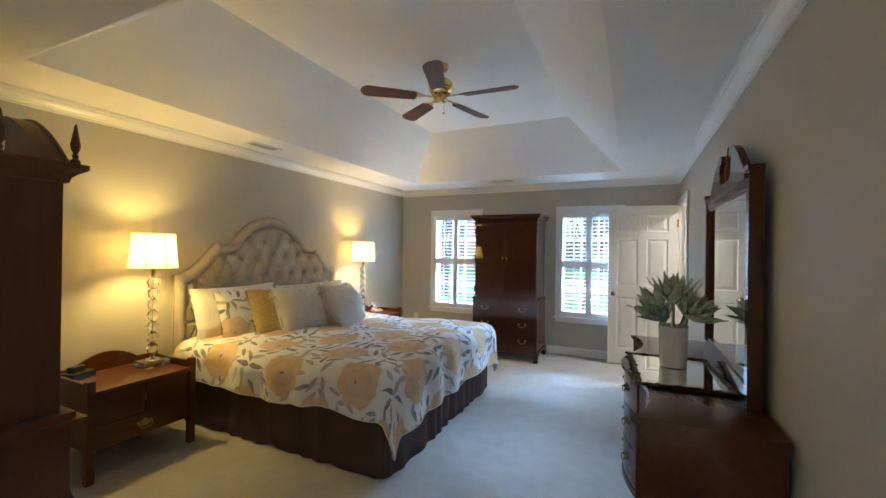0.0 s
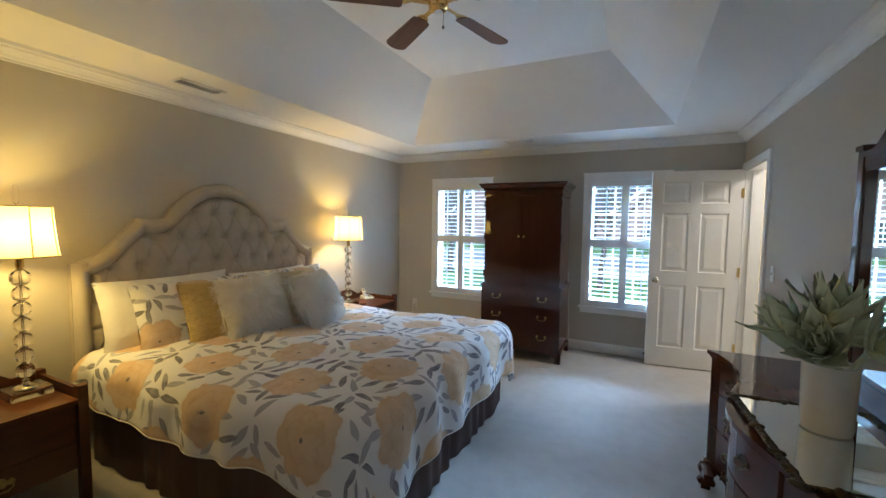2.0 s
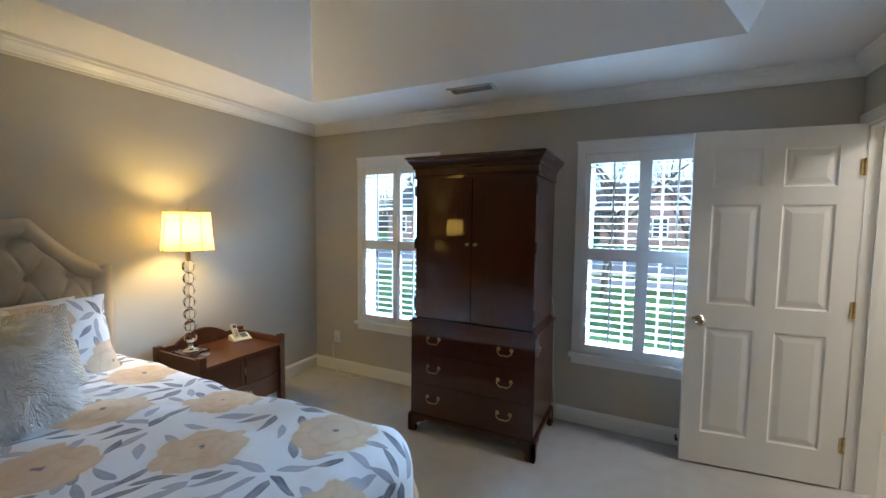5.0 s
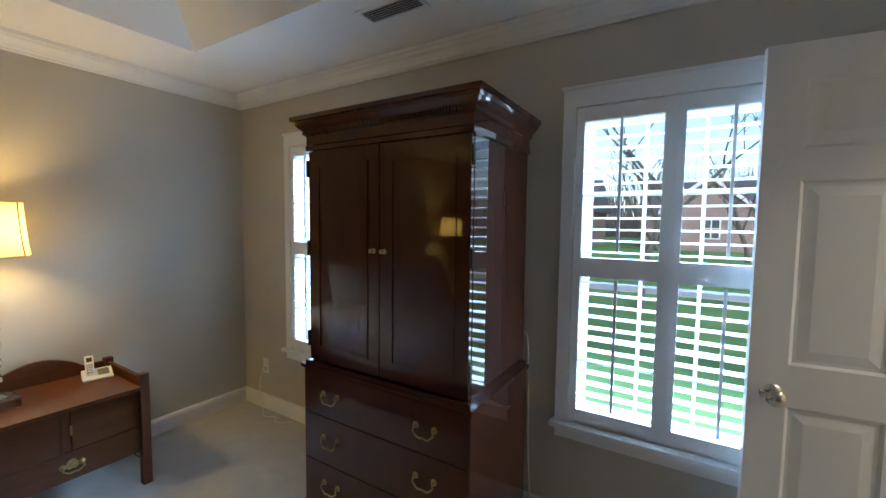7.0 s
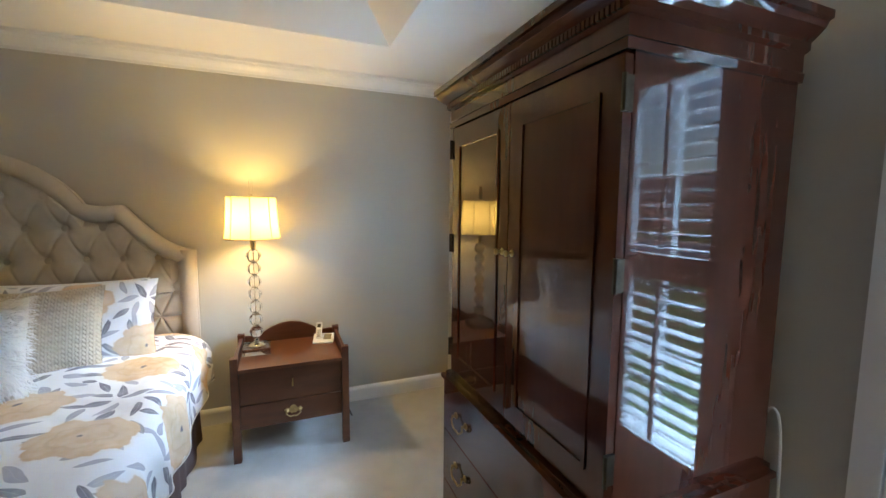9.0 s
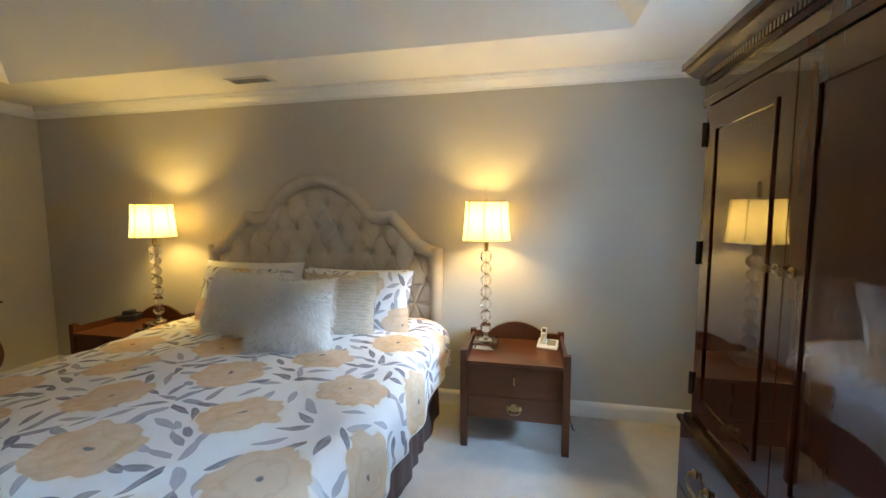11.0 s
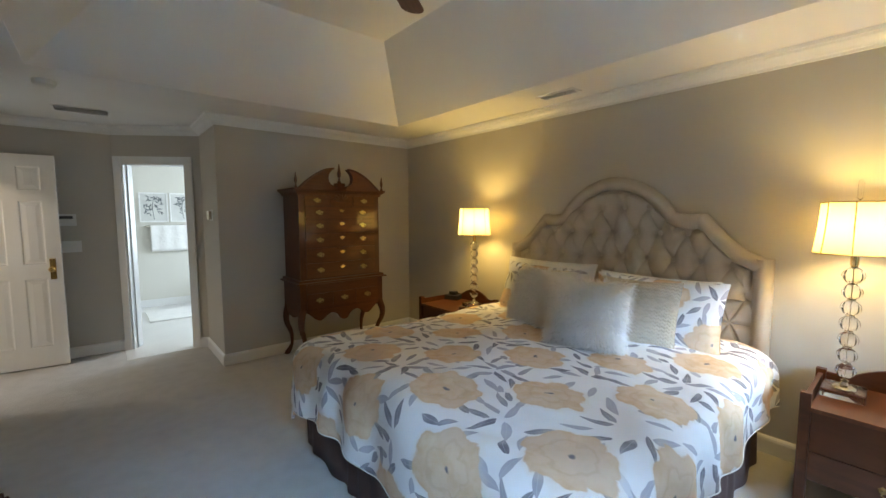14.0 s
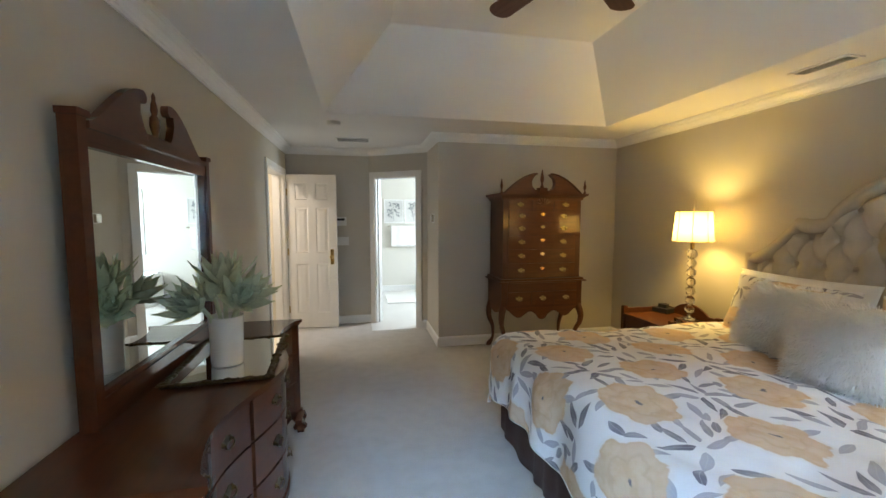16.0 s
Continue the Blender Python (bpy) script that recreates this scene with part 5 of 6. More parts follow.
def dresser():
    th = empty("dresser", pose(4.0, -3.135, 0), label="long dark mahogany serpentine dresser with brass pulls under a mirror", category="dresser")
    half, d = 0.90, 0.46
    def outline(grow, h):
        n = 60
        front = [(-(d + serp(-1 + 2 * i / n) * 1.0 + grow), -h + 2 * h * i / n) for i in range(n + 1)]
        return [(0, -h)] + front + [(0, h)]
    for nm, g, h, z0, z1, bv in (("case", 0, half - 0.03, 0.14, DZ - 0.035, 0), ("top", 0.03, half, DZ - 0.022, DZ, 0.006), ("top_moulding", 0.016, half - 0.013, DZ - 0.036, DZ - 0.022, 0.004), ("base_moulding", 0.02, half - 0.012, 0.11, 0.14, 0.006)):
        bm = bmesh.new()
        prism(bm, outline(g, h), z0, z1, "z")
        part(nm, bm, REDWOOD, th, bevel=bv)
    h = half - 0.03
    for c0, c1 in ((-0.97, -0.36), (-0.33, 0.33), (0.36, 0.97)):
        for z0, z1 in ((0.15, 0.345), (0.355, 0.55), (0.56, 0.735)):
            bm = bmesh.new()
            n = 18
            fr = [(-(d + serp(c0 + (c1 - c0) * i / n) + 0.014), h * (c0 + (c1 - c0) * i / n)) for i in range(n + 1)]
            bk = [(x + 0.0135, y) for x, y in fr]
            prism(bm, fr + bk[::-1], z0, z1, "z")
            dr = part("drawer", bm, REDWOOD, th, bevel=0.004)
            for f in ((0.28, 0.72) if c1 - c0 > 0.5 else (0.5,)):
                c = c0 + (c1 - c0) * f
                x = -(d + serp(c) + 0.0145)
                slope = math.degrees(math.atan((serp(c + 0.02) - serp(c - 0.02)) / (0.04 * h)))
                m = Matrix.Translation((x, h * c, (z0 + z1) / 2 + 0.01)) @ Matrix.Rotation(radians(90 + slope), 4, "Z") @ Matrix.Scale(0.8, 4)
                plate_pull(dr, m, material=OLDBR)
    for sy in (-1, 1):
        for x in (-0.03, -(d + 0.05)):
            fb = bmesh.new()
            y = sy * (half - 0.03)
            prof = [(0.0, 0.0), (0.07, 0.0), (0.078, 0.02), (0.06, 0.05), (0.09, 0.085), (0.15, 0.10), (0.15, 0.125), (0.0, 0.125), (-0.012, 0.09), (0.008, 0.05), (-0.014, 0.02)]
            prism(fb, [(y - sy * u, z) for u, z in prof], x - 0.02, x + 0.025, "x")
            if x < -0.1:
                prism(fb, [(x - 0.02 + u, z) for u, z in prof], y, y - sy * 0.03, "y")
            part("foot", fb, REDWOOD, th)
    # fluted corner posts that show as bright waves on the front
    for sy in (-1, 1):
        for k in (-0.005, 0.012):
            pb = bmesh.new()
            yy = sy * (h - 0.012 + k)
            tube(pb, [(-(d + serp(yy / h) + 0.004), yy, 0.145 + 0.05 * i) for i in range(13)], 0.006, 8)
            part("corner_bead", pb, REDWOOD, th, smooth=True)
    return th


dresser()


def dresser_mirror():
    th = empty("dresser_mirror", Matrix.Translation((3.985, -3.165, DZ)), label="dark mahogany framed mirror with swan-neck crest on the dresser", category="mirror")
    w, z0, z1, fw = 0.565, 0.0, 1.015, 0.046
    for y0, y1 in ((-w, -w + fw), (w - fw, w)):
        part("stile", boxes((-0.055, 0, y0, y1, z0, z1 + 0.02)), REDWOOD, th, bevel=0.008)
        part("stile_cap", boxes((-0.062, 0, y0 - 0.01, y1 + 0.01, z1 + 0.02, z1 + 0.042)), REDWOOD, th, bevel=0.006)
    part("bottom_rail", boxes((-0.055, 0, -w + fw, w - fw, z0, 0.095)), REDWOOD, th, bevel=0.008)
    part("top_rail", boxes((-0.050, 0, -w + fw, w - fw, 0.962, z1)), REDWOOD, th, bevel=0.006)
    bm = boxes((-0.064, 0, -w + fw, w - fw, z1 - 0.012, z1 + 0.012))
    part("crest_moulding", bm, REDWOOD, th, bevel=0.005)
    for d in ((-w + fw, w - fw, 0.095, 0.115), (-w + fw, w - fw, 0.946, 0.962), (-w + fw, -w + fw + 0.014, 0.115, 0.946), (w - fw - 0.014, w - fw, 0.115, 0.946)):
        part("inner_bead", boxes((-0.046, -0.012, *d)), REDWOOD, th, bevel=0.005)
    part("mirror_glass", boxes((-0.030, -0.022, -w + fw + 0.012, w - fw - 0.012, 0.108, 0.953)), MIRROR, th, "clear silvered mirror glass")
    for s in (-1, 1):
        pb = bmesh.new()
        prism(pb, [(y * 1.02, z * 0.98 + z1 + 0.012) for y, z in scroll_half(s)], -0.045, -0.012, "x")
        part("crest_scroll", pb, REDWOOD, th, "carved swan-neck scroll", bevel=0.004)
    cb = boxes((-0.046, -0.010, -0.105, 0.105, z1 + 0.012, z1 + 0.05))
    part("crest_base", cb, REDWOOD, th, bevel=0.004)
    ub = bmesh.new()
    lathe(ub, [(0.018, 0), (0.022, 0.02), (0.034, 0.05), (0.030, 0.085), (0.016, 0.10), (0.024, 0.12), (0.020, 0.145), (0.012, 0.165), (0.014, 0.18), (0.002, 0.20)], segs=14)
    for v in ub.verts:
        v.co.x *= 0.55
    u = part("urn", ub, REDWOOD, th, "carved urn finial", smooth=True)
    u.matrix_local = Matrix.Translation((-0.028, 0, z1 + 0.05))
    return th


dresser_mirror()

# mirrored tray with an ornate bronze rim
tr = empty("mirror_tray", pose(3.70, -3.26, DZ, 0, 0, 4), label="mirrored vanity tray with an ornate scalloped bronze rim", category="tray")
part("base", boxes((-0.20, 0.20, -0.31, 0.31, 0.0, 0.010)), DARKBR, tr, bevel=0.003)
part("mirror", boxes((-0.19, 0.19, -0.30, 0.30, 0.0102, 0.013)), MIRROR, tr, "mirror glass")
rng = random.Random(5)
BRONZE = mat("bronze_rim", (0.10, 0.072, 0.036), 0.45, 1.0, vary=0.4, scale=60)
for ax, c, L in (("x", -0.205, 0.32), ("x", 0.205, 0.32), ("y", -0.315, 0.215), ("y", 0.315, 0.215)):
    rb = bmesh.new()
    n = int(L * 2 / 0.022)
    for i in range(n + 1):
        p = -L + 2 * L * i / n
        big = 1.5 if i % 4 == 0 else 1.0
        m = Matrix.Translation((c, p, 0.014) if ax == "x" else (p, c, 0.014)) @ Matrix.Rotation(rng.uniform(0, 3.1), 4, "Z") @ Matrix.Diagonal((0.017 * big, 0.009 * big, 0.006 * big, 1))
        bmesh.ops.create_icosphere(rb, subdivisions=2, radius=1, matrix=m)
    a, b = ((c, -L, 0.01), (c, L, 0.01)) if ax == "x" else ((-L, c, 0.01), (L, c, 0.01))
    tube(rb, [a, b], 0.009, 8)
    part("rim", rb, BRONZE, tr, "scalloped leaf rim", smooth=True)

# vase with a silvery succulent
CERAMIC = mat("white_ceramic", (0.78, 0.77, 0.74), 0.18, vary=0.03, scale=12, coat=0.4)
va = empty("vase", pose(3.70, -3.165, DZ + 0.0135), label="tall white glazed ceramic cylinder vase", category="vase")
vb = bmesh.new()
lathe(vb, [(0.060, 0), (0.068, 0.004), (0.071, 0.02), (0.073, 0.12), (0.076, 0.225), (0.078, 0.235), (0.074, 0.236), (0.070, 0.225), (0.067, 0.03), (0.02, 0.02)], segs=40)
part("body", vb, CERAMIC, va, smooth=True)
LEAFM = mat("succulent_leaf", (0.52, 0.58, 0.42), 0.55, vary=0.16, scale=14, bump=0.2, bscale=90, spec=0.3)
pl = empty("succulent", pose(3.70, -3.165, DZ + 0.250), label="silvery green artificial agave succulents standing in the vase", category="plant")


def leaf_mesh(seed):
    r = random.Random(seed)
    bm = bmesh.new()
    n, rings = 9, []
    for i in range(n + 1):
        f = i / n
        w = 0.032 * (0.45 + 0.75 * math.sin(math.pi * min(1, f * 0.9 + 0.12)) ** 1.0) * (1 - f ** 3) + 0.0006
        zc = 0.055 * f * f + 0.03 * f
        t = 0.0065 * (1 - f) + 0.0008
        ring = []
        for k in range(8):
            a = 2 * math.pi * k / 8
            x, z = w * math.cos(a), t * math.sin(a)
            ring.append(bm.verts.new((f, x, zc + z + 0.35 * abs(x) ** 1.0 * 0.5)))
        rings.append(ring)
    for a, b in zip(rings, rings[1:]):
        for k in range(8):
            bm.faces.new((a[k], a[(k + 1) % 8], b[(k + 1) % 8], b[k]))
    bm.faces.new(rings[0][::-1])
    bm.faces.new(rings[-1])
    bmesh.ops.recalc_face_normals(bm, faces=bm.faces)
    for v in bm.verts:
        v.co.x *= 0.165
        v.co.z += 0.004 * r.uniform(-1, 1)
    me = bpy.data.meshes.new("leaf")
    for f in bm.faces:
        f.smooth = True
    bm.to_mesh(me)
    bm.free()
    me.materials.append(LEAFM)
    return me


leaves = [leaf_mesh(i) for i in range(3)]
rng = random.Random(11)
for (cx, cy, cz, tx, ty, sc, count) in ((0.0, 0.0, 0.13, 0, 0, 1.10, 34), (-0.075, 0.06, 0.065, -38, 40, 1.0, 28), (0.07, -0.075, 0.065, 40, -34, 1.0, 28), (-0.06, -0.095, 0.055, -38, -46, 1.0, 28), (0.075, 0.095, 0.055, 36, 46, 1.0, 28)):
    tiltm = Matrix.Rotation(radians(tx), 4, "Y") @ Matrix.Rotation(radians(-ty), 4, "X")
    sb = bmesh.new()
    tube(sb, [(cx * 0.2, cy * 0.2, -0.18), (cx * 0.6, cy * 0.6, 0), (cx, cy, cz + 0.01)], 0.010, 8)
    part("stem", sb, LEAFM, pl)
    for i in range(count):
        f = i / count
        az = i * 137.5
        el = 14 + 72 * f + rng.uniform(-6, 6)
        L = sc * 0.98 * (1.0 - 0.30 * f) * rng.uniform(0.9, 1.1)
        ob = new("leaf", leaves[i % 3])
        ob.parent = pl
        ob.matrix_local = Matrix.Translation((cx, cy, cz)) @ tiltm @ Matrix.Rotation(radians(az), 4, "Z") @ Matrix.Rotation(radians(-el), 4, "Y") @ Matrix.Diagonal((L, L * rng.uniform(0.9, 1.15), L, 1))

# ---- ceiling fan ----
BLADE = mat("blade_wood", (0.16, 0.085, 0.06), 0.6, vary=0.25, scale=6, stretch=(0.5, 6, 6), spec=0.25)
fan = empty("ceiling_fan", pose(2.045, -2.89, ZT), label="polished brass ceiling fan with five brown wooden blades", category="fan")
for nm, prof in (("canopy", [(0.062, 0.0), (0.064, -0.012), (0.058, -0.035), (0.030, -0.052), (0.014, -0.060)]),
                 ("downrod", [(0.012, -0.055), (0.012, -0.12)]),
                 ("motor_housing", [(0.030, -0.105), (0.060, -0.115), (0.088, -0.135), (0.102, -0.160), (0.104, -0.190), (0.094, -0.205), (0.096, -0.212), (0.080, -0.232), (0.060, -0.240)]),
                 ("switch_housing", [(0.052, -0.240), (0.056, -0.252), (0.056, -0.285), (0.042, -0.300), (0.026, -0.306), (0.008, -0.308)])):
    bm = bmesh.new()
    lathe(bm, prof[::-1], segs=32)
    part(nm, bm, BRASS, fan, smooth=True)
for k in range(5):
    a = radians(2 + 72 * k)
    M = Matrix.Rotation(a, 4, "Z") @ Matrix.Translation((0, 0, -0.268)) @ Matrix.Rotation(radians(11), 4, "X")
    bm = bmesh.new()
    out = [(0.20, -0.045), (0.215, -0.056), (0.58, -0.070)] + [(0.58 + 0.062 * math.sin(radians(t)), -0.070 * math.cos(radians(t))) for t in range(15, 180, 15)] + [(0.58, 0.070), (0.215, 0.056), (0.20, 0.045)]
    prism(bm, out, -0.003, 0.003, "z")
    b = part("blade", bm, BLADE, fan, "brown wooden blade", bevel=0.0015)
    b.matrix_local = M
    ib = bmesh.new()
    prism(ib, [(0.055, -0.014), (0.15, -0.012), (0.19, -0.034), (0.25, -0.030), (0.262, 0), (0.25, 0.030), (0.19, 0.034), (0.15, 0.012), (0.055, 0.014)], 0.0032, 0.009, "z")
    i_ = part("blade_arm", ib, BRASS, fan, "brass blade arm")
    i_.matrix_local = M
cb = bmesh.new()
tube(cb, [(0.03, 0, -0.305), (0.03, 0, -0.39)], 0.0012, 6)
lathe(cb, [(0.002, -0.405), (0.006, -0.400), (0.006, -0.392), (0.002, -0.386)], 0.03, 0, 10)
part("pull_chain", cb, DARKBR, fan)
wb = bmesh.new()
lathe(wb, [(0.004, -0.318), (0.018, -0.316), (0.024, -0.3085), (0.022, -0.306)], segs=20)
part("bottom_cap", wb, WHITEP, fan, "white cap")

# ---- fixtures on ceiling and walls ----
def vent(name, label, cx, cy, lx, ly, slats, axis, tilt=10):
    th = empty(name, pose(cx, cy, ZC), label=label, category="vent")
    t = 0.018
    for d in ((-lx, lx, -ly, -ly + t), (-lx, lx, ly - t, ly), (-lx, -lx + t, -ly + t, ly - t), (lx - t, lx, -ly + t, ly - t)):
        part("frame", boxes((*d, -0.008, 0)), TRIM, th, bevel=0.002)
    # black sheet in place of a duct: the shade between slats as colour
    part("duct_dark", boxes((-lx + t, lx - t, -ly + t, ly - t, -0.0012, -0.0004)), BLACK, th)
    for i in range(slats):
        f = (i + 0.5) / slats * 2 - 1
        sb = boxes((-0.0034, 0.0034, -ly + t, ly - t, -0.0006, 0.0006)) if axis == "x" else boxes((-lx + t, lx - t, -0.0034, 0.0034, -0.0006, 0.0006))
        o = part("slat", sb, TRIM, th)
        o.matrix_local = Matrix.Translation(((lx - t) * f if axis == "x" else 0, (ly - t) * f if axis == "y" else 0, -0.006)) @ Matrix.Rotation(radians(tilt), 4, "Y" if axis == "x" else "X")
    return th


vent("ceiling_vent", "white louvred air register in the ceiling above the bed", 0.285, -3.115, 0.065, 0.165, 6, "x", 38)
vent("ceiling_vent", "white louvred air register in the ceiling by the windows", 1.845, -0.44, 0.165, 0.065, 6, "y", 38)
vent("return_grille", "white return air grille in the ceiling by the doors", 3.13, -6.13, 0.20, 0.13, 13, "y", -8)
sd = empty("smoke_detector", pose(3.30, -5.23, ZC), label="round white smoke detector on the ceiling", category="detector")
bm = bmesh.new()
lathe(bm, [(0.045, -0.036), (0.058, -0.030), (0.064, -0.016), (0.066, -0.001)], segs=28)
part("housing", bm, WHITEP, sd, smooth=True)


def wall_plate(name, label, category, m, w, h, parts):
    th = empty(name, m, label=label, category=category)
    part("plate", boxes((-w, w, 0, 0.006, -h, h)), WHITEP, th, bevel=0.002)
    for nm, d, mt in parts:
        part(nm, boxes(d), mt, th, bevel=0.0015)
    return th


wall_plate("light_switch", "white toggle switch plate on grey wall", "switch", Matrix.Translation((XE, -1.14, 1.13)) @ FRONT_W, 0.036, 0.058, [("toggle", (-0.005, 0.005, 0.006, 0.016, -0.010, 0.012), WHITEP)])
wall_plate("light_switch", "white triple switch plate on grey wall", "switch", pose(3.30, YB, 1.157), 0.082, 0.058, [("toggle", (x - 0.005, x + 0.005, 0.006, 0.016, -0.010, 0.012), WHITEP) for x in (-0.046, 0, 0.046)])
wall_plate("alarm_keypad", "white alarm keypad with a dark display", "keypad", pose(3.32, YB, 1.43), 0.075, 0.06, [("case", (-0.07, 0.07, 0.006, 0.028, -0.055, 0.055), WHITEP), ("display", (-0.05, 0.05, 0.0282, 0.029, 0.01, 0.04), BLACK)])
th = wall_plate("thermostat", "small round-cornered grey and white wall thermostat", "thermostat", Matrix.Translation((XR, -5.86, 1.475)) @ FRONT_E, 0.055, 0.055, [("case", (-0.042, 0.042, 0.006, 0.034, -0.042, 0.042), NICKEL), ("display", (-0.020, 0.020, 0.0302, 0.031, -0.012, 0.020), BLACK)])
wall_plate("wall_outlet", "white duplex outlet with a plugged-in cord", "outlet", Matrix.Translation((0.255, YN, 0.34)) @ FRONT_N, 0.036, 0.058, [("socket", (-0.016, 0.016, 0.006, 0.008, 0.010, 0.040), WHITEP), ("socket", (-0.016, 0.016, 0.006, 0.008, -0.040, -0.010), WHITEP), ("plug", (-0.014, 0.014, 0.008, 0.034, -0.036, -0.012), WHITEP)])


def cord(label, pts, mt=WHITEP, r=0.0035):
    bm = bmesh.new()
    P = [Vector(p) for p in pts]
    fine = []
    for i in range(len(P) - 1):
        p0, p1, p2, p3 = P[max(0, i - 1)], P[i], P[i + 1], P[min(len(P) - 1, i + 2)]
        for k in range(6):
            t = k / 6
            fine.append(0.5 * (2 * p1 + (p2 - p0) * t + (2 * p0 - 5 * p1 + 4 * p2 - p3) * t * t + (3 * p1 - p0 - 3 * p2 + p3) * t ** 3))
    fine.append(P[-1])
    tube(bm, fine, r, 8)
    return tagged(part("power_cord", bm, mt, None, smooth=True), label, "cord")


cord("white cord hanging from the outlet to the carpet", [(0.255, -0.035, 0.318), (0.25, -0.06, 0.20), (0.30, -0.07, 0.06), (0.36, -0.10, 0.006), (0.46, -0.07, 0.006), (0.52, -0.12, 0.006), (0.62, -0.05, 0.006)])
cord("white cord looped on the wall beside the armoire", [(2.30, -0.03, 0.80), (2.335, -0.03, 0.93), (2.365, -0.03, 0.90), (2.375, -0.03, 0.70), (2.38, -0.03, 0.40), (2.40, -0.04, 0.10), (2.40, -0.05, 0.006)])
cord("dark lamp cord lying on the carpet behind a nightstand", [(0.10, -0.86, 0.10), (0.16, -0.85, 0.02), (0.24, -0.84, 0.02), (0.25, -0.87, 0.10), (0.18, -0.88, 0.13), (0.10, -0.86, 0.10)], BLACK)
sp = bmesh.new()
tube(sp, [(3.20, -0.02, 0.075), (3.20, -0.075, 0.075)], 0.006, 8)
tube(sp, [(3.20, -0.075, 0.075), (3.20, -0.085, 0.075)], 0.010, 10)
tagged(part("door_stop", sp, DARKBR), "dark spring door stop on the baseboard", "door stop")

# ---- bathroom things ----
ART = mat("botanical_print", (0.62, 0.62, 0.60), 0.6, vary=0.1, scale=5)
INK = mat("grey_ink", (0.16, 0.18, 0.19), 0.7, vary=0.4, scale=12)
for cx in (2.40, 2.00):
    pc = empty("picture", pose(cx, -9.15, 1.60), label="framed grey botanical print on the bathroom wall", category="picture", group="bathroom prints")
    part("frame", boxes((-0.19, 0.19, 0, 0.02, -0.235, -0.215), (-0.19, 0.19, 0, 0.02, 0.215, 0.235), (-0.19, -0.17, 0, 0.02, -0.215, 0.215), (0.17, 0.19, 0, 0.02, -0.215, 0.215)), TRIM, pc)
    part("sheet", boxes((-0.17, 0.17, 0, 0.008, -0.215, 0.215)), ART, pc)
    rng = random.Random(int(cx * 10))
    ib = bmesh.new()
    tube(ib, [(0, 0.009, -0.19), (0.02, 0.009, 0.0), (-0.01, 0.009, 0.18)], 0.004, 5)
    for i in range(42):
        z = rng.uniform(-0.12, 0.17)
        s = rng.choice((-1, 1))
        x = s * rng.uniform(0.02, 0.13) * (1 - abs(z) * 2)
        a = rng.uniform(0, 3.1)
        prism(ib, [(x + 0.030 * math.cos(a + t) * q, z + 0.030 * math.sin(a + t) * q) for t, q in ((0, 1), (0.7, 0.5), (3.14, 1), (3.84, 0.5))], 0.0085, 0.0105, "y")
    part("drawn_leaves", ib, INK, pc)
tw = empty("towel_bar", pose(2.17, -9.15, 1.30), label="nickel towel bar on the bathroom wall", category="towel bar")
bm = bmesh.new()
tube(bm, [(-0.36, 0.06, 0), (0.36, 0.06, 0)], 0.009, 10)
part("bar", bm, NICKEL, tw, smooth=True)
for s in (-1, 1):
    bm = bmesh.new()
    tube(bm, [(s * 0.35, 0, 0), (s * 0.35, 0.06, 0)], 0.012, 10)
    part("post", bm, NICKEL, tw, smooth=True)
bm = bmesh.new()
n = 30
for side, y0, zl in ((1, 0.074, -0.40), (-1, 0.046, -0.36)):
    rows = []
    for k in range(10):
        z = 0.012 + (zl - 0.012) * k / 9
        rows.append([bm.verts.new((-0.30 + 0.60 * i / n, y0 + side * (0.004 * math.sin(i * 0.7) + 0.001 * k), z)) for i in range(n + 1)])
    for a, b in zip(rows, rows[1:]):
        for i in range(n):
            bm.faces.new((a[i], a[i + 1], b[i + 1], b[i]))
    if side > 0:
        keep = rows[0]
    else:
        for i in range(n):
            bm.faces.new((keep[i], keep[i + 1], rows[0][i + 1], rows[0][i]))
to = tagged(part("towel", bm, COTTON, None, smooth=True), "white bath towel hung over the bar", "towel")
to.matrix_world = pose(2.17, -9.15, 1.30)
md = to.modifiers.new("thickness", "SOLIDIFY")
md.thickness = 0.008
bm = boxes((1.95, 2.62, -8.75, -7.95, 0.0025, 0.022))
tagged(part("bath_mat", bm, COTTON, None, bevel=0.006), "thick white bath mat on the tiled floor", "bath mat")
tb = empty("bathtub", pose(0.85, -8.72, 0.0025), label="white built-in bathtub below the shuttered window", category="bathtub")
bm = bmesh.new()
rows = []
for q, z in ((1.0, 0), (1.0, 0.50), (0.97, 0.52), (0.90, 0.515), (0.84, 0.42), (0.74, 0.14), (0.3, 0.12)):
    rows.append([bm.verts.new((0.62 * q * math.copysign(abs(math.cos(t)) ** 0.5, math.cos(t)), 0.40 * q * math.copysign(abs(math.sin(t)) ** 0.5, math.sin(t)), z)) for t in (2 * math.pi * i / 48 for i in range(48))])
for a, b in zip(rows, rows[1:]):
    for i in range(48):
        bm.faces.new((a[i], a[(i + 1) % 48], b[(i + 1) % 48], b[i]))
bm.faces.new(rows[-1])
part("tub", bm, CERAMIC, tb, smooth=True)

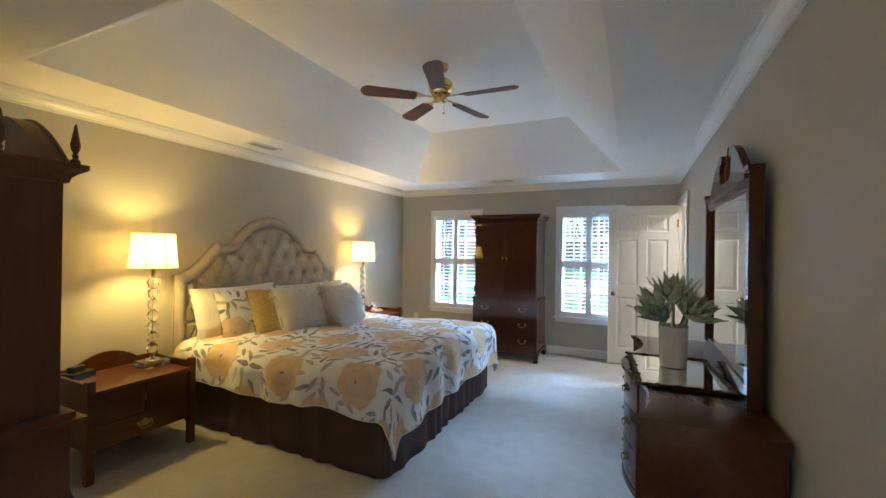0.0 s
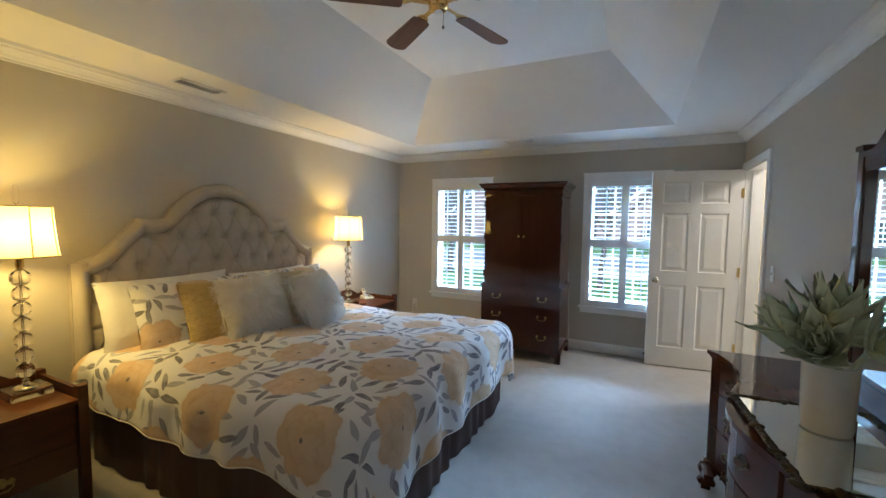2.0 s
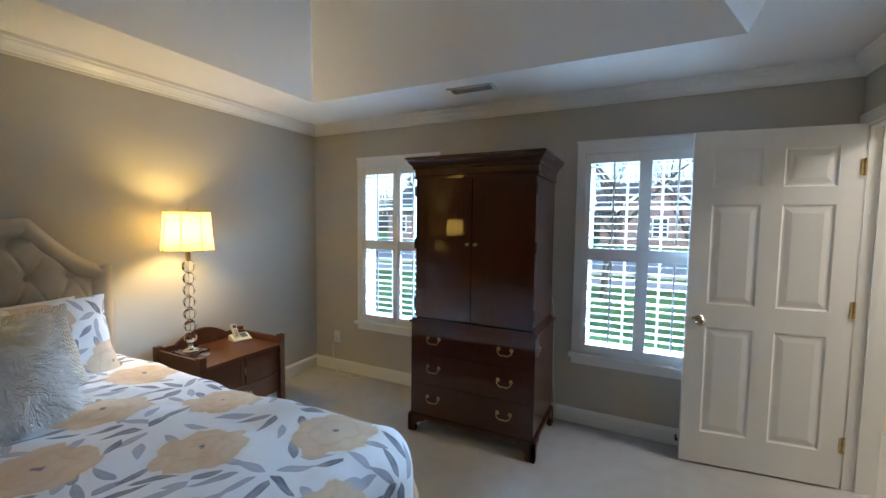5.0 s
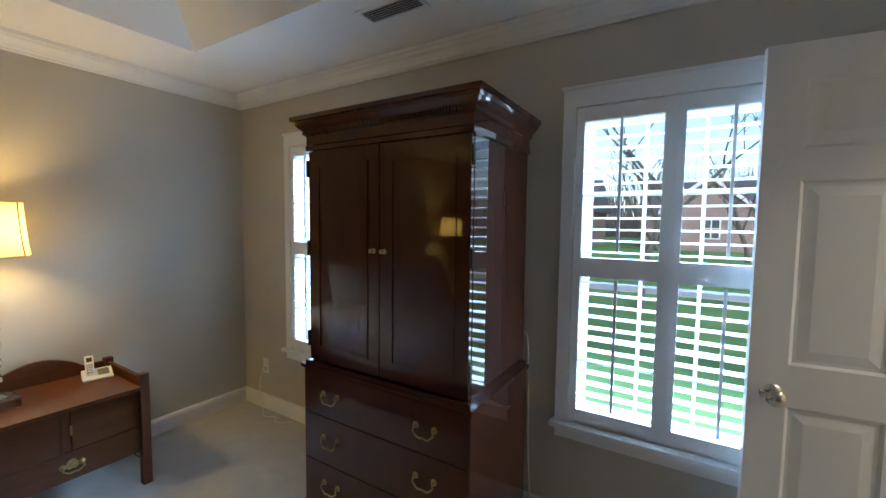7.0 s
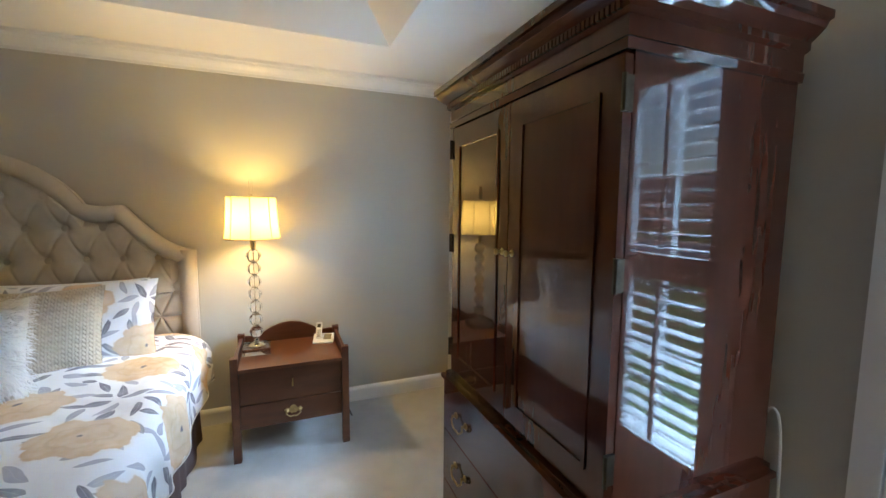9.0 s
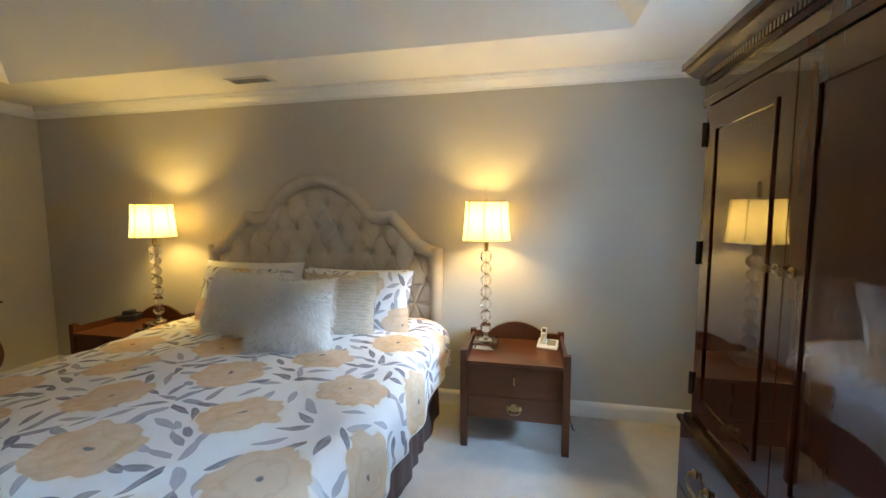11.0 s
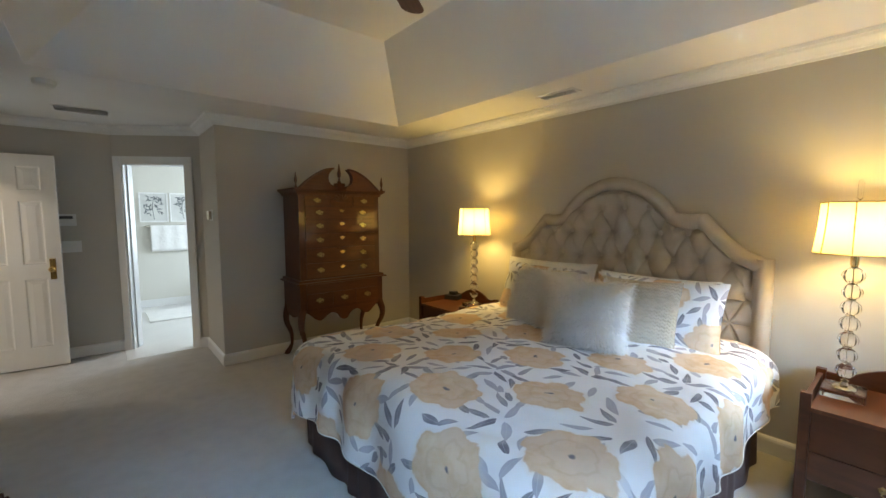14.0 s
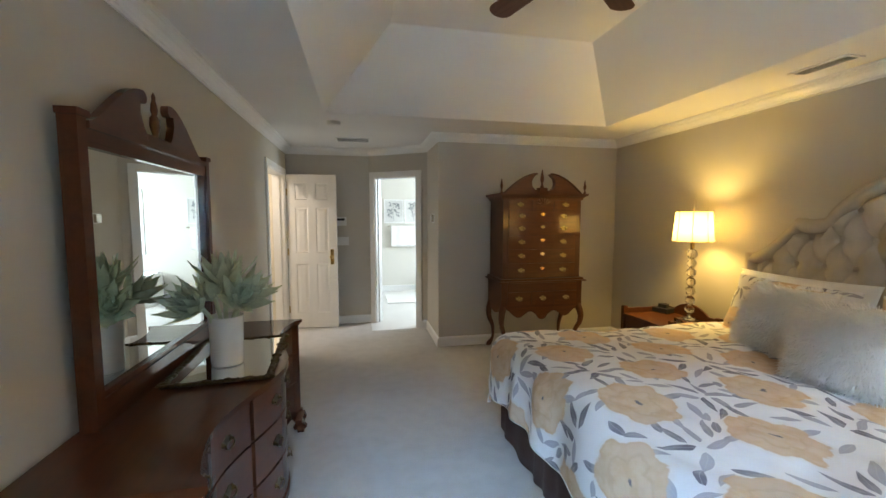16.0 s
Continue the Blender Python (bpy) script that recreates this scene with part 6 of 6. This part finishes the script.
# ---- outdoors ----
GRASS = mat("lawn", (0.15, 0.26, 0.09), 0.95, vary=0.35, scale=0.5, bump=0.6, bscale=60, spec=0.1, bdist=0.03)
ASPHALT = mat("asphalt", (0.26, 0.26, 0.27), 0.9, vary=0.15, scale=0.6, bump=0.3, bscale=80)
CONC = mat("concrete", (0.42, 0.41, 0.39), 0.9, vary=0.12, scale=1.2, bump=0.3, bscale=60)
BARK = mat("bark", (0.10, 0.085, 0.07), 0.95, vary=0.3, scale=6, bump=0.5, bscale=40)
ROOF = mat("roof_shingle", (0.10, 0.095, 0.10), 0.9, vary=0.25, scale=4, bump=0.4, bscale=30)
SIDING = mat("white_siding", (0.60, 0.60, 0.60), 0.6, vary=0.04, scale=2)
GZ = -0.45
tagged(part("ground", boxes((-400, 400, -700, 700, GZ - 0.3, GZ)), GRASS), "green winter lawn running out to the street", "lawn", kind="structure")
tagged(part("road", boxes((-300, 300, 13.5, 20.5, GZ - 0.2, GZ + 0.006)), ASPHALT), "grey asphalt street beyond the lawn", "road", kind="structure")
for y0 in (13.3, 20.5):
    tagged(part("kerb", boxes((-300, 300, y0, y0 + 0.2, GZ - 0.2, GZ + 0.12)), CONC, None, bevel=0.02), "pale concrete kerb along the street", "kerb", kind="structure")
tagged(part("pavement", boxes((-300, 300, 10.6, 11.9, GZ - 0.2, GZ + 0.02)), CONC), "pale concrete pavement beside the street", "pavement", kind="structure")

BRICK = bpy.data.materials.new("red_brick")
BRICK.use_nodes = True
_n, _l = BRICK.node_tree.nodes, BRICK.node_tree.links
_tc = _n.new("ShaderNodeTexCoord")
_mp = _n.new("ShaderNodeMapping")
_mp.inputs["Rotation"].default_value = (radians(90), 0, 0)
_b = _n.new("ShaderNodeTexBrick")
_b.inputs["Scale"].default_value = 2.2
_b.inputs["Color1"].default_value, _b.inputs["Color2"].default_value, _b.inputs["Mortar"].default_value = (0.20, 0.125, 0.11, 1), (0.25, 0.165, 0.145, 1), (0.33, 0.30, 0.28, 1)
_l.new(_tc.outputs["Object"], _mp.inputs["Vector"])
_l.new(_mp.outputs["Vector"], _b.inputs["Vector"])
_l.new(_b.outputs["Color"], _n["Principled BSDF"].inputs["Base Color"])
_n["Principled BSDF"].inputs["Roughness"].default_value = 0.9
DGLASS = mat("dark_window", (0.05, 0.06, 0.07), 0.1, vary=0.2, scale=2)


def house(x, y, w, label, gable_x, gw):
    th = empty("house", pose(x, y, GZ), label=label, category="house")
    part("wall", boxes((-w / 2, w / 2, 0, 9, 0, 3.1)), BRICK, th)
    bm = bmesh.new()
    prism(bm, [(-0.5, 3.0), (9.5, 3.0), (9.5, 3.15), (4.5, 6.0), (-0.5, 3.15)], -w / 2 - 0.4, w / 2 + 0.4, "x")
    part("roof", bm, ROOF, th)
    bm = bmesh.new()
    prism(bm, [(gable_x - gw / 2, 0), (gable_x + gw / 2, 0), (gable_x + gw / 2, 3.1), (gable_x, 3.1 + gw * 0.42), (gable_x - gw / 2, 3.1)], -1.6, 0.0, "y")
    part("gable_wall", bm, BRICK, th)
    bm = bmesh.new()
    for s in (-1, 1):
        prism(bm, [(gable_x, 3.1 + gw * 0.42 + 0.1), (gable_x, 3.1 + gw * 0.42 + 0.4), (gable_x + s * (gw / 2 + 0.5), 3.1), (gable_x + s * (gw / 2 + 0.5), 2.8)], -1.9, 4.2, "y")
    part("gable_roof", bm, ROOF, th)
    bm = bmesh.new()
    for s in (-1, 1):
        prism(bm, [(gable_x, 3.1 + gw * 0.42 + 0.02), (gable_x, 3.1 + gw * 0.42 + 0.36), (gable_x + s * (gw / 2 + 0.52), 3.06), (gable_x + s * (gw / 2 + 0.52), 2.74)], -1.98, -1.9, "y")
    part("rake_trim", bm, SIDING, th, "white painted gable trim")
    k = int(w // 3)
    for i in range(k):
        xx = -w / 2 + w * (i + 0.5) / k
        yy = -1.6 if abs(xx - gable_x) < gw / 2 - 0.4 else 0
        if abs(abs(xx - gable_x) - gw / 2) < 0.6:
            continue
        wn_ = part("window", boxes((xx - 0.6, xx + 0.6, yy - 0.08, yy, 0.9, 2.5)), SIDING, th)
        for a in (-0.5, 0.04):
            for b in (1.0, 1.74):
                part("pane", boxes((xx + a, xx + a + 0.46, yy - 0.10, yy - 0.081, b, b + 0.66)), DGLASS, wn_)
    return th


house(-13, 33, 17, "red brick house with a white-trimmed gable across the street", 3.0, 6.5)
house(9, 36, 19, "long low red brick house across the street", -5.0, 5.5)
house(34, 34, 16, "red brick house with a gable across the street", 2.0, 6.0)


def bare_tree(x, y, h, seed, spread=1.0):
    r = random.Random(seed)
    th = empty("tree", pose(x, y, GZ), label="bare winter tree with thin grey branches", category="tree", group="bare street trees")
    segs = []

    def grow(p, d, L, rad, depth):
        pts, q = [p], p
        for i in range(4):
            d = (d + Vector((r.gauss(0, 0.10), r.gauss(0, 0.10), r.gauss(0.03, 0.06)))).normalized()
            q = q + d * L / 4
            pts.append(q)
        segs.append((pts, [rad * (1 - 0.12 * i) for i in range(5)], depth))
        if depth < 4:
            for _ in range(3 if depth else 5):
                k = r.uniform(0.35, 1.0)
                b = p.lerp(q, k)
                side = Vector((r.gauss(0, 1), r.gauss(0, 1), r.uniform(0.1, 0.9))).normalized()
                grow(b, (d * 0.6 + side * 0.7 * spread).normalized(), L * r.uniform(0.5, 0.72), rad * 0.5, depth + 1)

    grow(Vector((0, 0, -0.1)), Vector((0, 0, 1)), h * 0.42, h * 0.016, 0)
    tb, cb = bmesh.new(), bmesh.new()
    for pts, rad, d in segs:
        tube(tb if d == 0 else cb, pts, rad, 6 if d < 2 else 3)
    part("trunk", tb, BARK, th, smooth=True)
    part("crown", cb, BARK, th, "bare twigs and branches", smooth=True)
    return th


bare_tree(2.1, 8.2, 6.5, 3)
bare_tree(-3.6, 9.5, 8.0, 4)
bare_tree(5.6, 24.5, 9.0, 5)
bare_tree(-9.0, 25.0, 10.0, 6)
bare_tree(-1.5, 50.0, 13.0, 7)
bare_tree(16.0, 52.0, 14.0, 8)
bare_tree(-18.0, 52.0, 14.0, 9)

# far line of winter woods behind the houses
rng = random.Random(21)
verts, faces = [], []
for i in range(5000):
    x, z = rng.uniform(-90, 90), 0
    y = rng.uniform(62, 80)
    hgt = rng.uniform(5, 12)
    px = x + rng.gauss(0, 1.2)
    w_ = rng.uniform(0.05, 0.16)
    k = len(verts)
    verts += [(x - w_, y, GZ), (x + w_, y, GZ), (px, y, GZ + hgt)]
    faces.append((k, k + 1, k + 2))
me = bpy.data.meshes.new("far_woods")
me.from_pydata(verts, [], faces)
me.materials.append(BARK)
tagged(new("far_woods", me), "far band of bare winter woods", "woods", kind="stuff")
